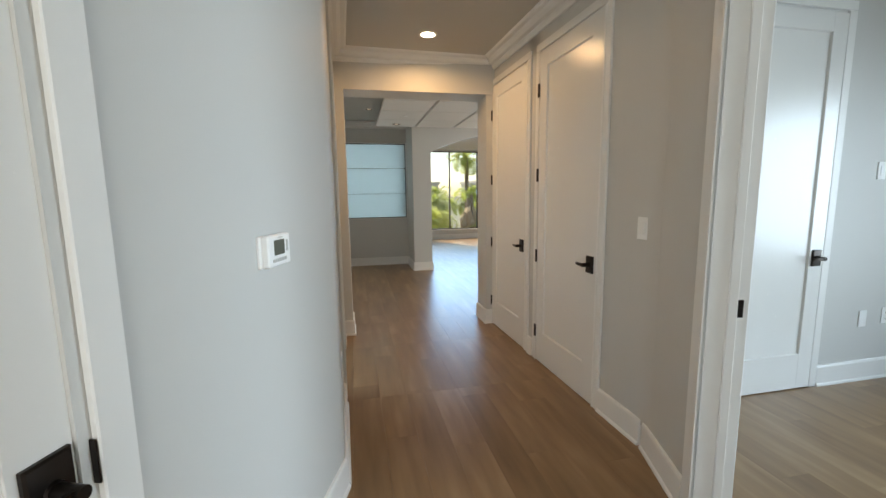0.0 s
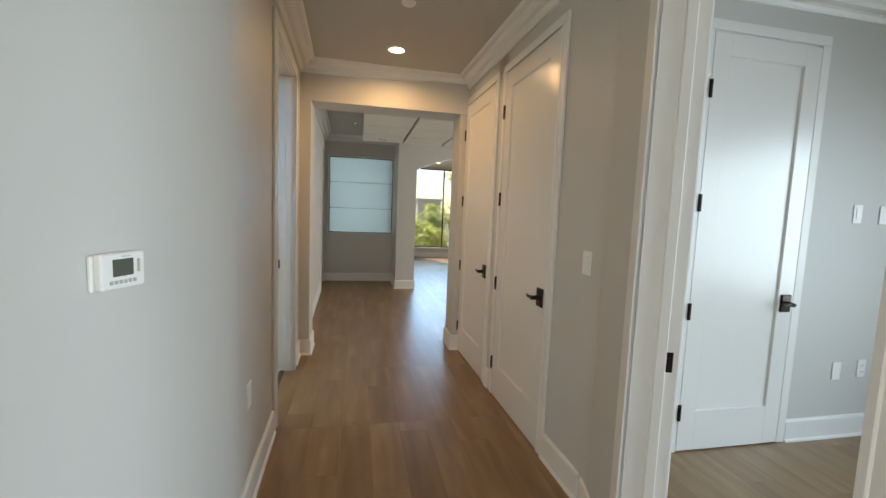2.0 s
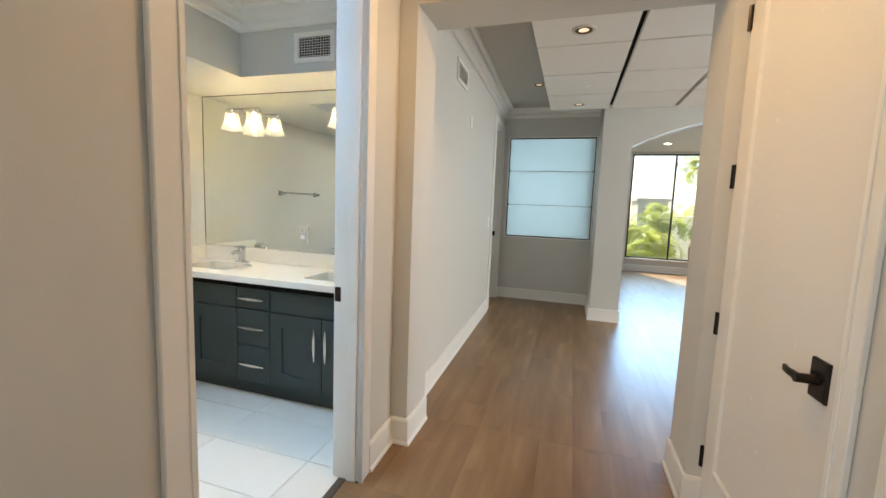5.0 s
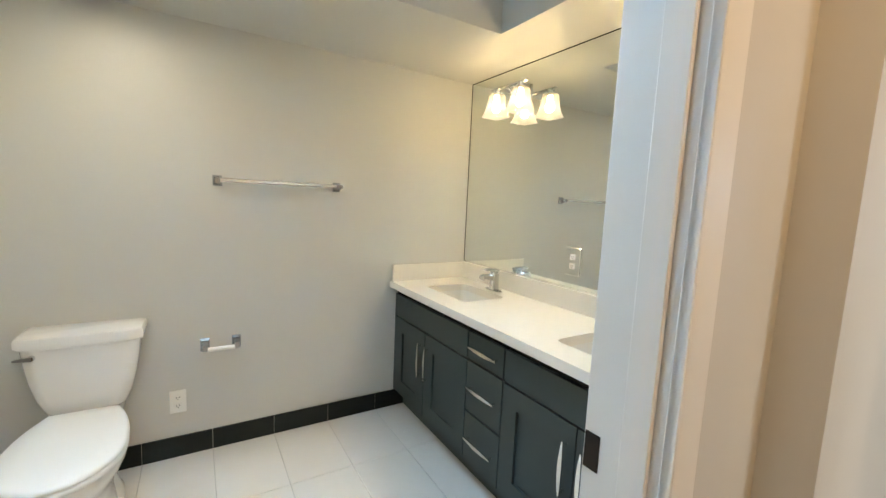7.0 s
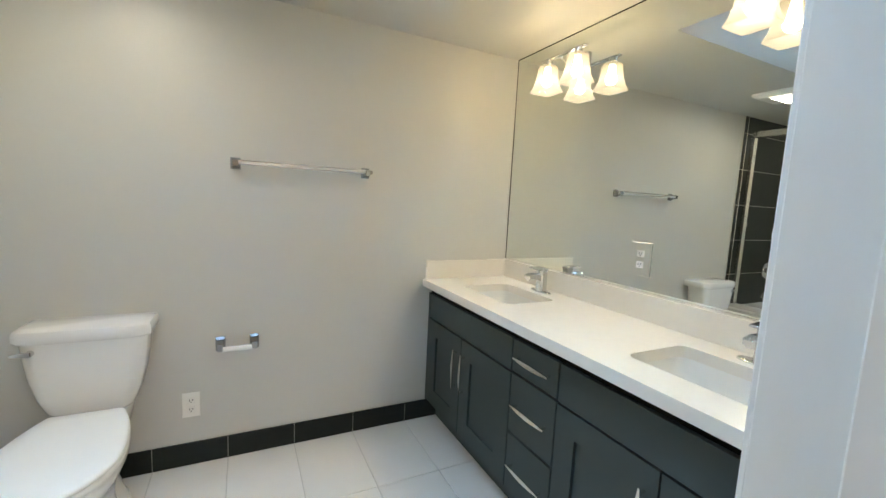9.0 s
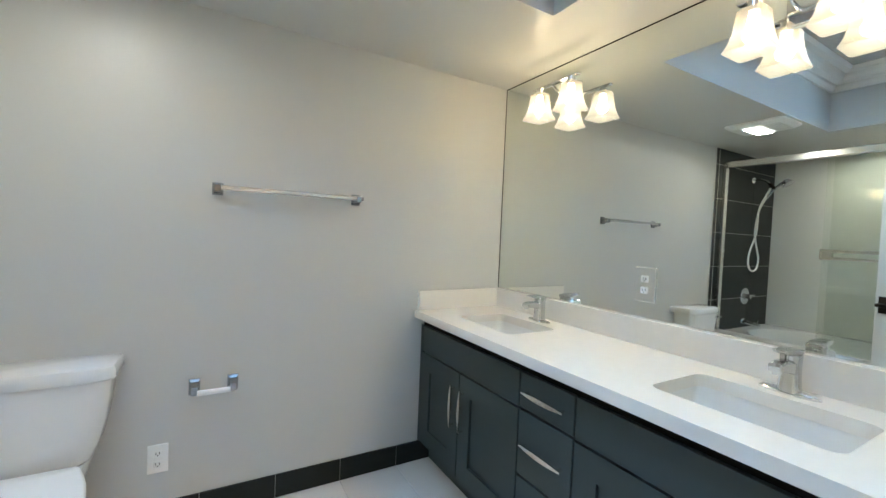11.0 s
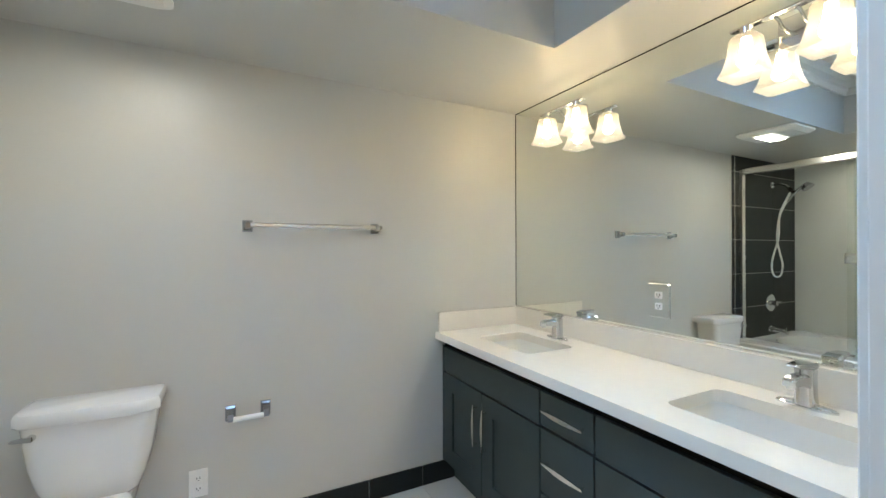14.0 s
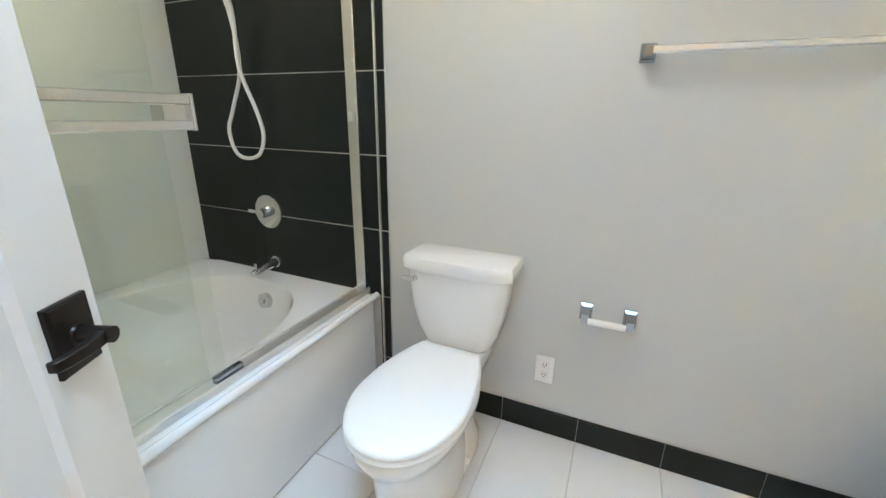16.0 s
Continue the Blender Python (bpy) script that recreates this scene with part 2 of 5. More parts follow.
# ---- building helpers ----
def box(bm, x0, x1, y0, y1, z0, z1, bevel=0.0, seg=1):
    r = bmesh.ops.create_cube(bm, size=1.0, matrix=Matrix.Translation(((x0 + x1) / 2, (y0 + y1) / 2, (z0 + z1) / 2)) @ Matrix.Diagonal((x1 - x0, y1 - y0, z1 - z0, 1)))
    if bevel:
        edges = list({e for v in r["verts"] for e in v.link_edges})
        bmesh.ops.bevel(bm, geom=edges, offset=bevel, segments=seg, affect="EDGES", profile=0.5)
    return bm


def boxes(*rows, bevel=0.0):
    bm = bmesh.new()
    for r in rows:
        box(bm, *r, bevel=bevel)
    return bm


def rod(bm, a, b, r0, r1=None, seg=16):
    """A round bar from a to b."""
    a, b = Vector(a), Vector(b)
    m = Matrix.Translation((a + b) / 2) @ (b - a).to_track_quat("Z", "Y").to_matrix().to_4x4()
    bmesh.ops.create_cone(bm, cap_ends=True, segments=seg, radius1=r0, radius2=r0 if r1 is None else r1, depth=(b - a).length, matrix=m)
    return bm


def loft(bm, rings, cap0=True, cap1=True):
    """Skin a row of closed rings of equally many points."""
    loops = [[bm.verts.new(p) for p in ring] for ring in rings]
    k = len(loops[0])
    for a, b in zip(loops, loops[1:]):
        for i in range(k):
            bm.faces.new((a[i], a[(i + 1) % k], b[(i + 1) % k], b[i]))
    if cap0:
        bm.faces.new(list(reversed(loops[0])))
    if cap1:
        bm.faces.new(loops[-1])
    return bm


def oval(cx, cy, z, rx, ry, n=32, p=2.0):
    out = []
    for i in range(n):
        a = 2 * math.pi * i / n
        c, s = math.cos(a), math.sin(a)
        out.append((cx + rx * math.copysign(abs(c) ** (2 / p), c), cy + ry * math.copysign(abs(s) ** (2 / p), s), z))
    return out


def tube(bm, pts, r, seg=10):
    """A round tube along pts; its ring is carried on from point to point, so that it never twists."""
    pts = [Vector(p) for p in pts]
    rings, side = [], None
    for i, p in enumerate(pts):
        d = (pts[min(i + 1, len(pts) - 1)] - pts[max(i - 1, 0)]).normalized()
        if side is None:
            side = d.orthogonal().normalized()
        side = (side - d * side.dot(d)).normalized()
        up = d.cross(side)
        rings.append([p + (side * math.cos(2 * math.pi * k / seg) + up * math.sin(2 * math.pi * k / seg)) * r for k in range(seg)])
    loft(bm, rings)


def part(name, bm, material, parent=None, label="", smooth=0, m=None):
    bmesh.ops.recalc_face_normals(bm, faces=bm.faces)
    me = bpy.data.meshes.new(name)
    bm.to_mesh(me)
    bm.free()
    me.materials.append(material)
    if smooth:
        me.polygons.foreach_set("use_smooth", [True] * len(me.polygons))
        me.set_sharp_from_angle(angle=radians(smooth))
    ob = new(name, me)
    ob.parent = parent
    if m is not None:
        ob.matrix_basis = m
    if label:
        ob["label"] = label
    return ob


def thing(name, m, label, category, group="", kind=""):
    return tagged(place(name, m), label, category, group, kind)


def place(name, m):
    ob = new(name)
    ob.empty_display_size = 0.1
    ob.matrix_basis = m
    return ob


def setting(name, bm, material, label, m=None, category="", smooth=0):
    ob = part(name, bm, material, None, label, smooth, m)
    return tagged(ob, kind="structure", category=category or name.split("_")[0])


def profile_run(bm, pts, a, b, cut0=0.0, cut1=0.0):
    """A moulding: the profile pts (out, up) run from a to b in plan, out to the left of the way; mitred by cut0, cut1 per metre out."""
    a, b = Vector((a[0], a[1], 0)), Vector((b[0], b[1], 0))
    d = (b - a).normalized()
    out = Vector((-d.y, d.x, 0))
    rings = []
    for end, cut in ((a, cut0), (b, cut1)):
        rings.append([end + out * o + d * (cut * o) + Vector((0, 0, u)) for o, u in pts])
    return loft(bm, rings)


BASE_PROFILE = [(0, 0), (0.026, 0), (0.024, 0.012), (0.016, 0.020), (0.015, 0.135), (0.010, 0.148), (0, 0.15)]


def crown_profile(z0, z1, depth):
    h = z1 - z0
    steps = [(0, 0), (0.10, 0.0), (0.14, 0.10), (0.22, 0.22), (0.24, 0.36), (0.46, 0.42), (0.60, 0.58), (0.66, 0.76), (0.90, 0.80), (1.0, 0.92), (1.0, 1.0), (0, 1.0)]
    return [(o * depth, z0 + u * h) for o, u in steps]


H_PIVOT = (0.113, 3.27)
HALL = pose(*H_PIVOT, 0, 0, 0, 1.6) @ pose(-H_PIVOT[0], -H_PIVOT[1], 0)
VL = pose(0.150, 1.95, 0, 0, 0, -18)
VR = pose(1.722, 1.88, 0, 0, 0, -18)
TOP = 3.0
# lines of the plan
WEST, MIRROR_Y, SOFFIT, TRAY_X, TRAY_Y0, TRAY_Y1, BATH_CEIL = -1.93, 4.755, 2.155, -1.18, 2.31, 4.385, 2.555
TUB_Y0, TUB_Y1, TUB_X1 = 1.20, 2.288, -0.42

# ---- walls ----
w = setting("wall_bath_door", boxes((-0.03, 0.113, 1.993, 2.815, -0.02, TOP), (-0.03, 0.113, 3.772, 4.45, -0.02, TOP), (-0.03, 0.113, 2.815, 3.772, 2.46, TOP)), PAINT, "light grey painted wall with the bathroom doorway", HALL)


def bend_wall(radius=0.25, steps=14):
    """The rounded corner between the vestibule and the hall."""
    a, b, c = VL @ Vector((0, -0.043, 0)), HALL @ Vector((0.113, 1.993, 0)), HALL @ Vector((0.113, 1.95, 0))
    curve = [a * (1 - f) ** 2 + c * 2 * f * (1 - f) + b * f * f for f in [i / steps for i in range(steps + 1)]]
    back = [VL @ Vector((-0.14, -0.043, 0)), HALL @ Vector((-0.02, 1.993, 0))]
    bm = bmesh.new()
    ring = curve + [back[1], back[0]]
    loft(bm, [[(p.x, p.y, z) for p in ring] for z in (-0.02, TOP)])
    return bm


setting("wall_bend", bend_wall(), PAINT, "light grey painted wall with a soft rounded bend", smooth=25)


def bend_fillet(steps=12):
    """The eased inner corner between the vestibule and the closet side of the hall."""
    a, b, c = VR @ Vector((0, -0.07, 0)), HALL @ Vector((1.685, 1.95, 0)), VR @ Vector((-0.0005, 0, 0))
    curve = [a * (1 - f) ** 2 + c * 2 * f * (1 - f) + b * f * f for f in [i / steps for i in range(steps + 1)]]
    ring = curve + [b + Vector((0.03, 0, 0)), a + Vector((0.03, 0, 0))]
    bm = bmesh.new()
    loft(bm, [[(p.x - 0.0004, p.y, z) for p in ring] for z in (0.12, 2.65)])
    return bm


setting("wall_inner_bend", bend_fillet(), PAINT, "light grey painted wall with an eased inner bend", smooth=25)
setting("wall_bath_west", boxes((WEST - 0.15, WEST, TUB_Y0 - 0.2, 5.0, -0.02, TOP)), PAINT_BATH, "light grey painted bathroom wall behind the toilet")
setting("wall_bath_mirror", boxes((WEST, -0.09, MIRROR_Y + 0.006, MIRROR_Y + 0.15, -0.02, TOP)), PAINT_BATH, "light grey painted bathroom wall behind the mirror")
setting("wall_bath_corner", boxes((-0.10, -0.046, 4.40, MIRROR_Y + 0.15, -0.02, TOP)), PAINT_BATH, "light grey painted wall at the end of the vanity")
setting("wall_tub_back", boxes((WEST, TUB_X1 + 0.1, TUB_Y0 - 0.2, TUB_Y0 - 0.006, -0.02, TOP)), PAINT_BATH, "painted wall behind the bathtub")
setting("wall_tub_end", boxes((TUB_X1, TUB_X1 + 0.08, TUB_Y0 - 0.2, TUB_Y1, -0.02, TOP), (TUB_X1 + 0.08, -0.02, TUB_Y1 - 0.1, TUB_Y1, -0.02, TOP)), PAINT_BATH, "light grey painted wall at the end of the bathtub")
setting("wall_closet_side", boxes((1.685, 1.84, 1.84, 2.285, -0.02, TOP), (1.685, 1.84, 3.10, 3.305, -0.02, TOP), (1.685, 1.84, 4.115, 4.45, -0.02, TOP), (1.685, 1.84, 2.285, 4.115, 2.45, TOP), (1.80, 1.84, 2.285, 4.115, -0.02, 2.45)), PAINT, "light grey painted hall wall with two closet doors", HALL)
setting("wall_vestibule_left", boxes((-0.15, 0, -1.17, -0.043, -0.02, TOP), (-0.15, 0, -1.93, -1.17, 2.46, TOP), (-0.15, 0, -3.4, -1.93, -0.02, TOP), (-0.32, -0.30, -2.0, -1.1, -0.02, TOP)), PAINT, "light grey painted wall with the louvred closet door", VL)
setting("wall_vestibule_right", boxes((0, 0.15, -0.498, 0.0, -0.02, TOP), (0, 0.15, -1.40, -0.498, 2.46, TOP), (0, 0.15, -3.9, -1.40, -0.02, TOP)), PAINT, "light grey painted wall with the bedroom doorway", VR)
# The gap in this unseen wall is invented, made for the entry fill lamp.
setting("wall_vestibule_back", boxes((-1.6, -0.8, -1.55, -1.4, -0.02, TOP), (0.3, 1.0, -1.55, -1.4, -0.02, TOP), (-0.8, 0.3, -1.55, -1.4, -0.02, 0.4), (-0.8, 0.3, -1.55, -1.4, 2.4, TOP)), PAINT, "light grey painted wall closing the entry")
setting("wall_pier_left", boxes((-0.03, 0.185, 4.13, 4.43, -0.02, 2.36)), PAINT, "light grey painted pier of the cased opening")
setting("wall_pier_right", boxes((1.583, 1.84, 4.15, 4.45, -0.02, 2.36)), PAINT, "light grey painted pier of the cased opening")
setting("wall_beam", boxes((-0.03, 1.84, 4.13, 4.45, 2.36, TOP)), PAINT, "light grey painted dropped beam over the opening")
setting("wall_living_left", boxes((0.0, 0.113, 4.45, 7.34, -0.02, TOP), (0.0, 0.113, 7.34, 8.10, 2.46, TOP), (0.0, 0.113, 8.10, 8.22, -0.02, TOP), (-0.06, 0.0, 7.28, 8.25, -0.02, TOP)), PAINT, "light grey painted living room wall with an air grille", HALL)
setting("wall_window_alcove", boxes((-0.10, 0.065, 8.2, 8.36, -0.02, TOP), (1.262, 1.30, 8.2, 8.36, -0.02, TOP), (0.065, 1.262, 8.2, 8.36, -0.02, 0.935), (0.065, 1.262, 8.2, 8.36, 2.365, TOP)), PAINT, "grey painted wall under the frosted window")

# the arched wall: a pier, then a wide segmental arch
ARCH_X0, ARCH_X1, ARCH_Z0, ARCH_Z1, ARCH_Y0, ARCH_Y1 = 1.615, 4.40, 2.12, 2.46, 7.39, 7.62


def arch_wall():
    bm = bmesh.new()
    half, rise = (ARCH_X1 - ARCH_X0) / 2, ARCH_Z1 - ARCH_Z0
    r = (half * half + rise * rise) / (2 * rise)
    cx, cz = (ARCH_X0 + ARCH_X1) / 2, ARCH_Z1 - r
    xs = [ARCH_X0 + (ARCH_X1 - ARCH_X0) * i / 40 for i in range(41)]
    for y0, y1 in ((ARCH_Y0, ARCH_Y1),):
        low = [(x, cz + math.sqrt(r * r - (x - cx) ** 2)) for x in xs]
        rings = [[(x, y0, z), (x, y1, z), (x, y1, TOP), (x, y0, TOP)] for x, z in low]
        loft(bm, rings)
    box(bm, 1.285, ARCH_X0, ARCH_Y0, ARCH_Y1, -0.02, TOP)
    box(bm, 1.285, 1.33, ARCH_Y1, 8.2, -0.02, TOP)
    box(bm, ARCH_X1, 7.2, ARCH_Y0, ARCH_Y1, -0.02, TOP)
    return bm


setting("wall_arch", arch_wall(), PAINT, "light grey painted wall with a wide low arch")
setting("wall_great_left", boxes((1.15, 1.30, 8.36, 12.5, -0.02, TOP)), PAINT, "light grey painted wall of the sunlit room")
setting("wall_great_window", boxes((1.30, 2.24, 12.35, 12.55, -0.02, TOP), (2.24, 7.2, 12.35, 12.55, -0.02, 0.30), (2.24, 7.2, 12.35, 12.55, 2.67, TOP), (6.9, 7.2, 12.35, 12.55, 0.30, 2.67)), PAINT, "painted wall round the picture window")
# Opening at y 5.2 to 7.2 is invented to go with the living room fill.
setting("wall_great_right", boxes((7.2, 7.35, 4.45, 5.2, -0.02, TOP), (7.2, 7.35, 7.2, 12.55, -0.02, TOP), (7.2, 7.35, 5.2, 7.2, -0.02, 0.6), (7.2, 7.35, 5.2, 7.2, 2.4, TOP)), PAINT, "light grey painted far wall of the living room")
setting("wall_living_back", boxes((1.84, 7.35, 4.30, 4.45, -0.02, TOP)), PAINT, "light grey painted living room wall")
setting("wall_bedroom_north", boxes((1.84, 2.525, 2.22, 2.36, -0.02, TOP), (3.335, 5.4, 2.22, 2.36, -0.02, TOP), (2.525, 3.335, 2.22, 2.36, 2.49, TOP), (2.525, 3.335, 2.32, 2.36, -0.02, 2.49)), PAINT, "blue-grey lit bedroom wall with a closet door")
setting("wall_bedroom_east", boxes((5.4, 5.55, -2.1, -1.6, -0.02, TOP), (5.4, 5.55, 1.2, 2.36, -0.02, TOP), (5.4, 5.55, -1.6, 1.2, -0.02, 0.5), (5.4, 5.55, -1.6, 1.2, 2.4, TOP)), PAINT, "light grey painted bedroom wall")
setting("wall_bedroom_south", boxes((0.6, 2.4, -2.25, -2.1, -0.02, TOP), (4.6, 5.55, -2.25, -2.1, -0.02, TOP), (2.4, 3.7, -2.25, -2.1, -0.02, TOP), (3.7, 4.6, -2.25, -2.1, -0.02, 0.9), (3.7, 4.6, -2.25, -2.1, 2.1, TOP)), PAINT, "light grey painted bedroom wall with a window")

# Unseen box added behind the frosted window to keep direct sun off it.
setting("wall_side_room", boxes((-0.25, -0.16, 8.36, 9.6, -0.02, TOP), (-0.16, 1.15, 9.5, 9.6, -0.02, TOP)), PAINT, "added plain wall keeping the sun off the frosted window")

# ---- ceilings ----
setting("ceiling_hall", boxes((-0.03, 1.9, 1.9, 4.2, 2.70, 2.78), (-1.8, 1.9, -1.6, 1.9, 2.70, 2.78)), CEIL, "taupe painted tray ceiling of the hall")
setting("ceiling_bedroom", boxes((1.0, 5.55, -2.25, 2.36, 2.78, 2.86)), CEIL, "grey painted bedroom ceiling")
setting("ceiling_living", boxes((-0.16, 7.35, 4.40, 8.4, 2.76, 2.84)), CEIL, "grey painted raised border of the living room ceiling")
setting("ceiling_great", boxes((1.28, 7.35, 7.62, 12.55, 2.72, 2.80)), PANEL, "cream painted ceiling of the sunlit room")
SKY_X0, SKY_X1, SKY_Y0, SKY_Y1 = -0.82, -0.22, 2.68, 3.58
setting("ceiling_bath", boxes((TRAY_X, SKY_X0, TRAY_Y0, TRAY_Y1, BATH_CEIL, 2.64), (SKY_X1, -0.045, TRAY_Y0, TRAY_Y1, BATH_CEIL, 2.64), (SKY_X0, SKY_X1, TRAY_Y0, SKY_Y0, BATH_CEIL, 2.64), (SKY_X0, SKY_X1, SKY_Y1, TRAY_Y1, BATH_CEIL, 2.64)), CEIL, "taupe painted tray ceiling with a skylight")
setting("ceiling_bath_soffit", boxes((WEST, TRAY_X, TUB_Y0, MIRROR_Y + 0.006, SOFFIT, 2.64), (TRAY_X, -0.046, TRAY_Y1, MIRROR_Y + 0.006, SOFFIT, 2.64), (TRAY_X, -0.046, TUB_Y0, TRAY_Y0, SOFFIT, 2.64)), PAINT_BATH, "light grey painted bathroom soffit")
setting("wall_skylight_shaft", boxes((SKY_X0 - 0.03, SKY_X0, SKY_Y0, SKY_Y1, 2.641, 3.80), (SKY_X1, SKY_X1 + 0.03, SKY_Y0, SKY_Y1, 2.641, 3.80), (SKY_X0 - 0.03, SKY_X1 + 0.03, SKY_Y0 - 0.03, SKY_Y0, 2.641, 3.80), (SKY_X0 - 0.03, SKY_X1 + 0.03, SKY_Y1, SKY_Y1 + 0.03, 2.641, 3.80)), SHAFT, "white skylight shaft with the sky's blue put into its colour")
setting("roof", boxes((-2.4, TRAY_X, 0.9, 5.0, TOP, TOP + 0.05), (SKY_X1 + 0.03, 7.5, -2.4, 12.7, TOP, TOP + 0.05), (TRAY_X, SKY_X1 + 0.03, -2.4, SKY_Y0 - 0.03, TOP, TOP + 0.05), (TRAY_X, SKY_X1 + 0.03, SKY_Y1 + 0.03, 8.5, TOP, TOP + 0.05)), GROUT_D, "flat roof")


# ---- floors ----
BARKY = mat("brown_underlay", (0.06, 0.045, 0.035), 0.8)
setting("floor_bath", boxes((WEST - 0.05, 0.03, TUB_Y0 - 0.1, MIRROR_Y + 0.1, -0.03, -0.004)), GROUT_W, "pale grout bed of the bathroom floor")
setting("floor_base", boxes((-1.8, 7.4, -2.3, 12.6, -0.10, -0.012)), BARKY, "dark underlay under the plank floor")
setting("threshold", boxes((0.005, 0.045, 2.838, 3.749, -0.004, 0.006), bevel=0.003), BARKY, "dark transition strip under the bathroom door", HALL, "threshold")

# ---- mouldings ----
def trim_run(name, pts, runs, m=None, label="white painted baseboard with a small shoe"):
    for i, (a, b, c0, c1) in enumerate(runs):
        bm = bmesh.new()
        profile_run(bm, pts, a, b, c0, c1)
        setting(name, bm, WHITE, label, m, "baseboard" if name == "baseboard" else "trim")


# runs go with the wall on the right of the way, so that the moulding stands out to its left
trim_run("baseboard", BASE_PROFILE, [((1.685, 1.86), (1.685, 2.235), 0.16, 0), ((1.685, 3.17), (1.685, 3.245), 0, 0), ((0.113, 2.745), (0.113, 1.95), 0, -0.16), ((0.113, 4.13), (0.113, 3.836), 0.9, 0), ((0.113, 7.283), (0.113, 4.43), 0, 0)], HALL)
trim_run("baseboard", BASE_PROFILE, [((0, -0.0), (0, -1.067), 0.16, 0), ((0, -2.0), (0, -3.3), 0, 0)], VL)
trim_run("baseboard", BASE_PROFILE, [((0, -0.44), (0, 0.0), 0, -0.16), ((0, -3.6), (0, -1.46), 0, 0)], VR)
trim_run("baseboard", BASE_PROFILE, [
    ((0.185, 4.13), (0.10, 4.13), -1, 0.9), ((0.185, 4.43), (0.185, 4.13), 0, 1), 
    ((1.67, 4.15), (1.583, 4.15), 0, 1), ((1.583, 4.15), (1.583, 4.45), -1, 1), ((1.583, 4.45), (1.84, 4.45), -1, 0),
    ((1.285, 8.2), (-0.03, 8.2), 1, -1), ((1.285, 7.39), (1.285, 8.2), -1, -1), ((1.615, 7.39), (1.285, 7.39), -1, 1), ((1.615, 7.62), (1.615, 7.39), 0, 1),
    ((2.48, 2.22), (1.9, 2.22), 0, 0), ((5.4, 2.22), (3.375, 2.22), 0, 0), ((7.2, 12.35), (1.3, 12.35), 0, 0)])
CR_H = crown_profile(2.60, 2.705, 0.135)
trim_run("trim_crown", CR_H, [((1.685, 1.86), (1.685, 4.12), 0.16, -1), ((1.685, 4.13), (0.113, 4.13), 1, -1), ((0.113, 4.13), (0.113, 1.95), 1, -0.16)], HALL, "taupe painted stepped crown moulding")
trim_run("trim_crown", CR_H, [((0, 0), (0, -3.3), 0.16, 0)], VL, "taupe painted stepped crown moulding")
trim_run("trim_crown", CR_H, [((0, -3.6), (0, 0), 0, -0.16)], VR, "taupe painted stepped crown moulding")
CR_L = crown_profile(2.64, 2.765, 0.13)
trim_run("trim_crown", CR_L, [((1.285, 8.2), (-0.03, 8.2), 0, -1)], None, "white painted stepped crown moulding")
trim_run("trim_crown", CR_L, [((0.113, 8.20), (0.113, 4.45), 1, 0)], HALL, "white painted stepped crown moulding")
CR_B = crown_profile(2.435, 2.56, 0.155)
trim_run("trim_crown", CR_B, [((TRAY_X, TRAY_Y1), (TRAY_X, TRAY_Y0), 1, -1), ((TRAY_X, TRAY_Y0), (-0.045, TRAY_Y0), 1, -1), ((-0.045, TRAY_Y0), (-0.045, TRAY_Y1), 1, -1), ((-0.045, TRAY_Y1), (TRAY_X, TRAY_Y1), 1, -1)], None, "white painted stepped crown moulding")
CR_BED = crown_profile(2.66, 2.785, 0.12)
trim_run("trim_crown", CR_BED, [((5.4, 2.22), (1.9, 2.22), 0, 0)], None, "white painted stepped crown moulding")


def casing(m, width, height, cas=0.075, depth=0.158, name="door_casing", back=True, stop=0.06, sides=(1, 1), stop_width=0.035, bead=True):
    """Casing and jamb of a doorway. Local: x along the opening from 0 to width, the front face at y = 0, the wall behind it at +y."""
    root = thing(name, m, "white painted door casing with a stepped edge", "door frame")
    root["kind"] = "structure"
    faces = [(-0.016, 0.0)] + ([(depth, depth + 0.008)] if back else [])
    for y0, y1 in faces:
        shift = -0.006 if y0 < 0 else 0.016
        for k, x0 in enumerate((-cas - shift, width + shift)):
            if not sides[k]:
                continue
            bm = bmesh.new()
            box(bm, x0, x0 + cas, y0, y1, 0, height + 0.006, 0.003)
            inner = x0 + cas - 0.018 if k == 0 else x0
            if bead:
                box(bm, inner, inner + 0.018, y0 - (0.004 if y0 < 0 else -0.0), y1 + (0.004 if y0 > 0 else 0), 0, height, 0.002)
            part("casing", bm, WHITE, root)
        bm = bmesh.new()
        box(bm, (-cas if sides[0] else 0) + 0.006, width + (cas if sides[1] else 0) - 0.006, y0, y1, height + 0.0065, height + cas, 0.003)
        part("head_casing", bm, WHITE, root)
    for x0 in (-0.02, width):
        bm = boxes((x0, x0 + 0.02, 0.0, depth, 0, height), bevel=0.002)
        if stop:
            s0, s1 = (0.0, 0.011) if x0 < 0 else (width - 0.011, width)
            box(bm, s0, s1, stop, stop + stop_width, 0, height - 0.011, 0.002)
        part("jamb", bm, WHITE, root)
    bm = boxes((-0.02, width + 0.02, 0.0, depth, height, height + 0.02), bevel=0.002)
    if stop:
        box(bm, 0, width, stop, stop + stop_width, height - 0.011, height, 0.002)
    part("head_jamb", bm, WHITE, root)
    return root


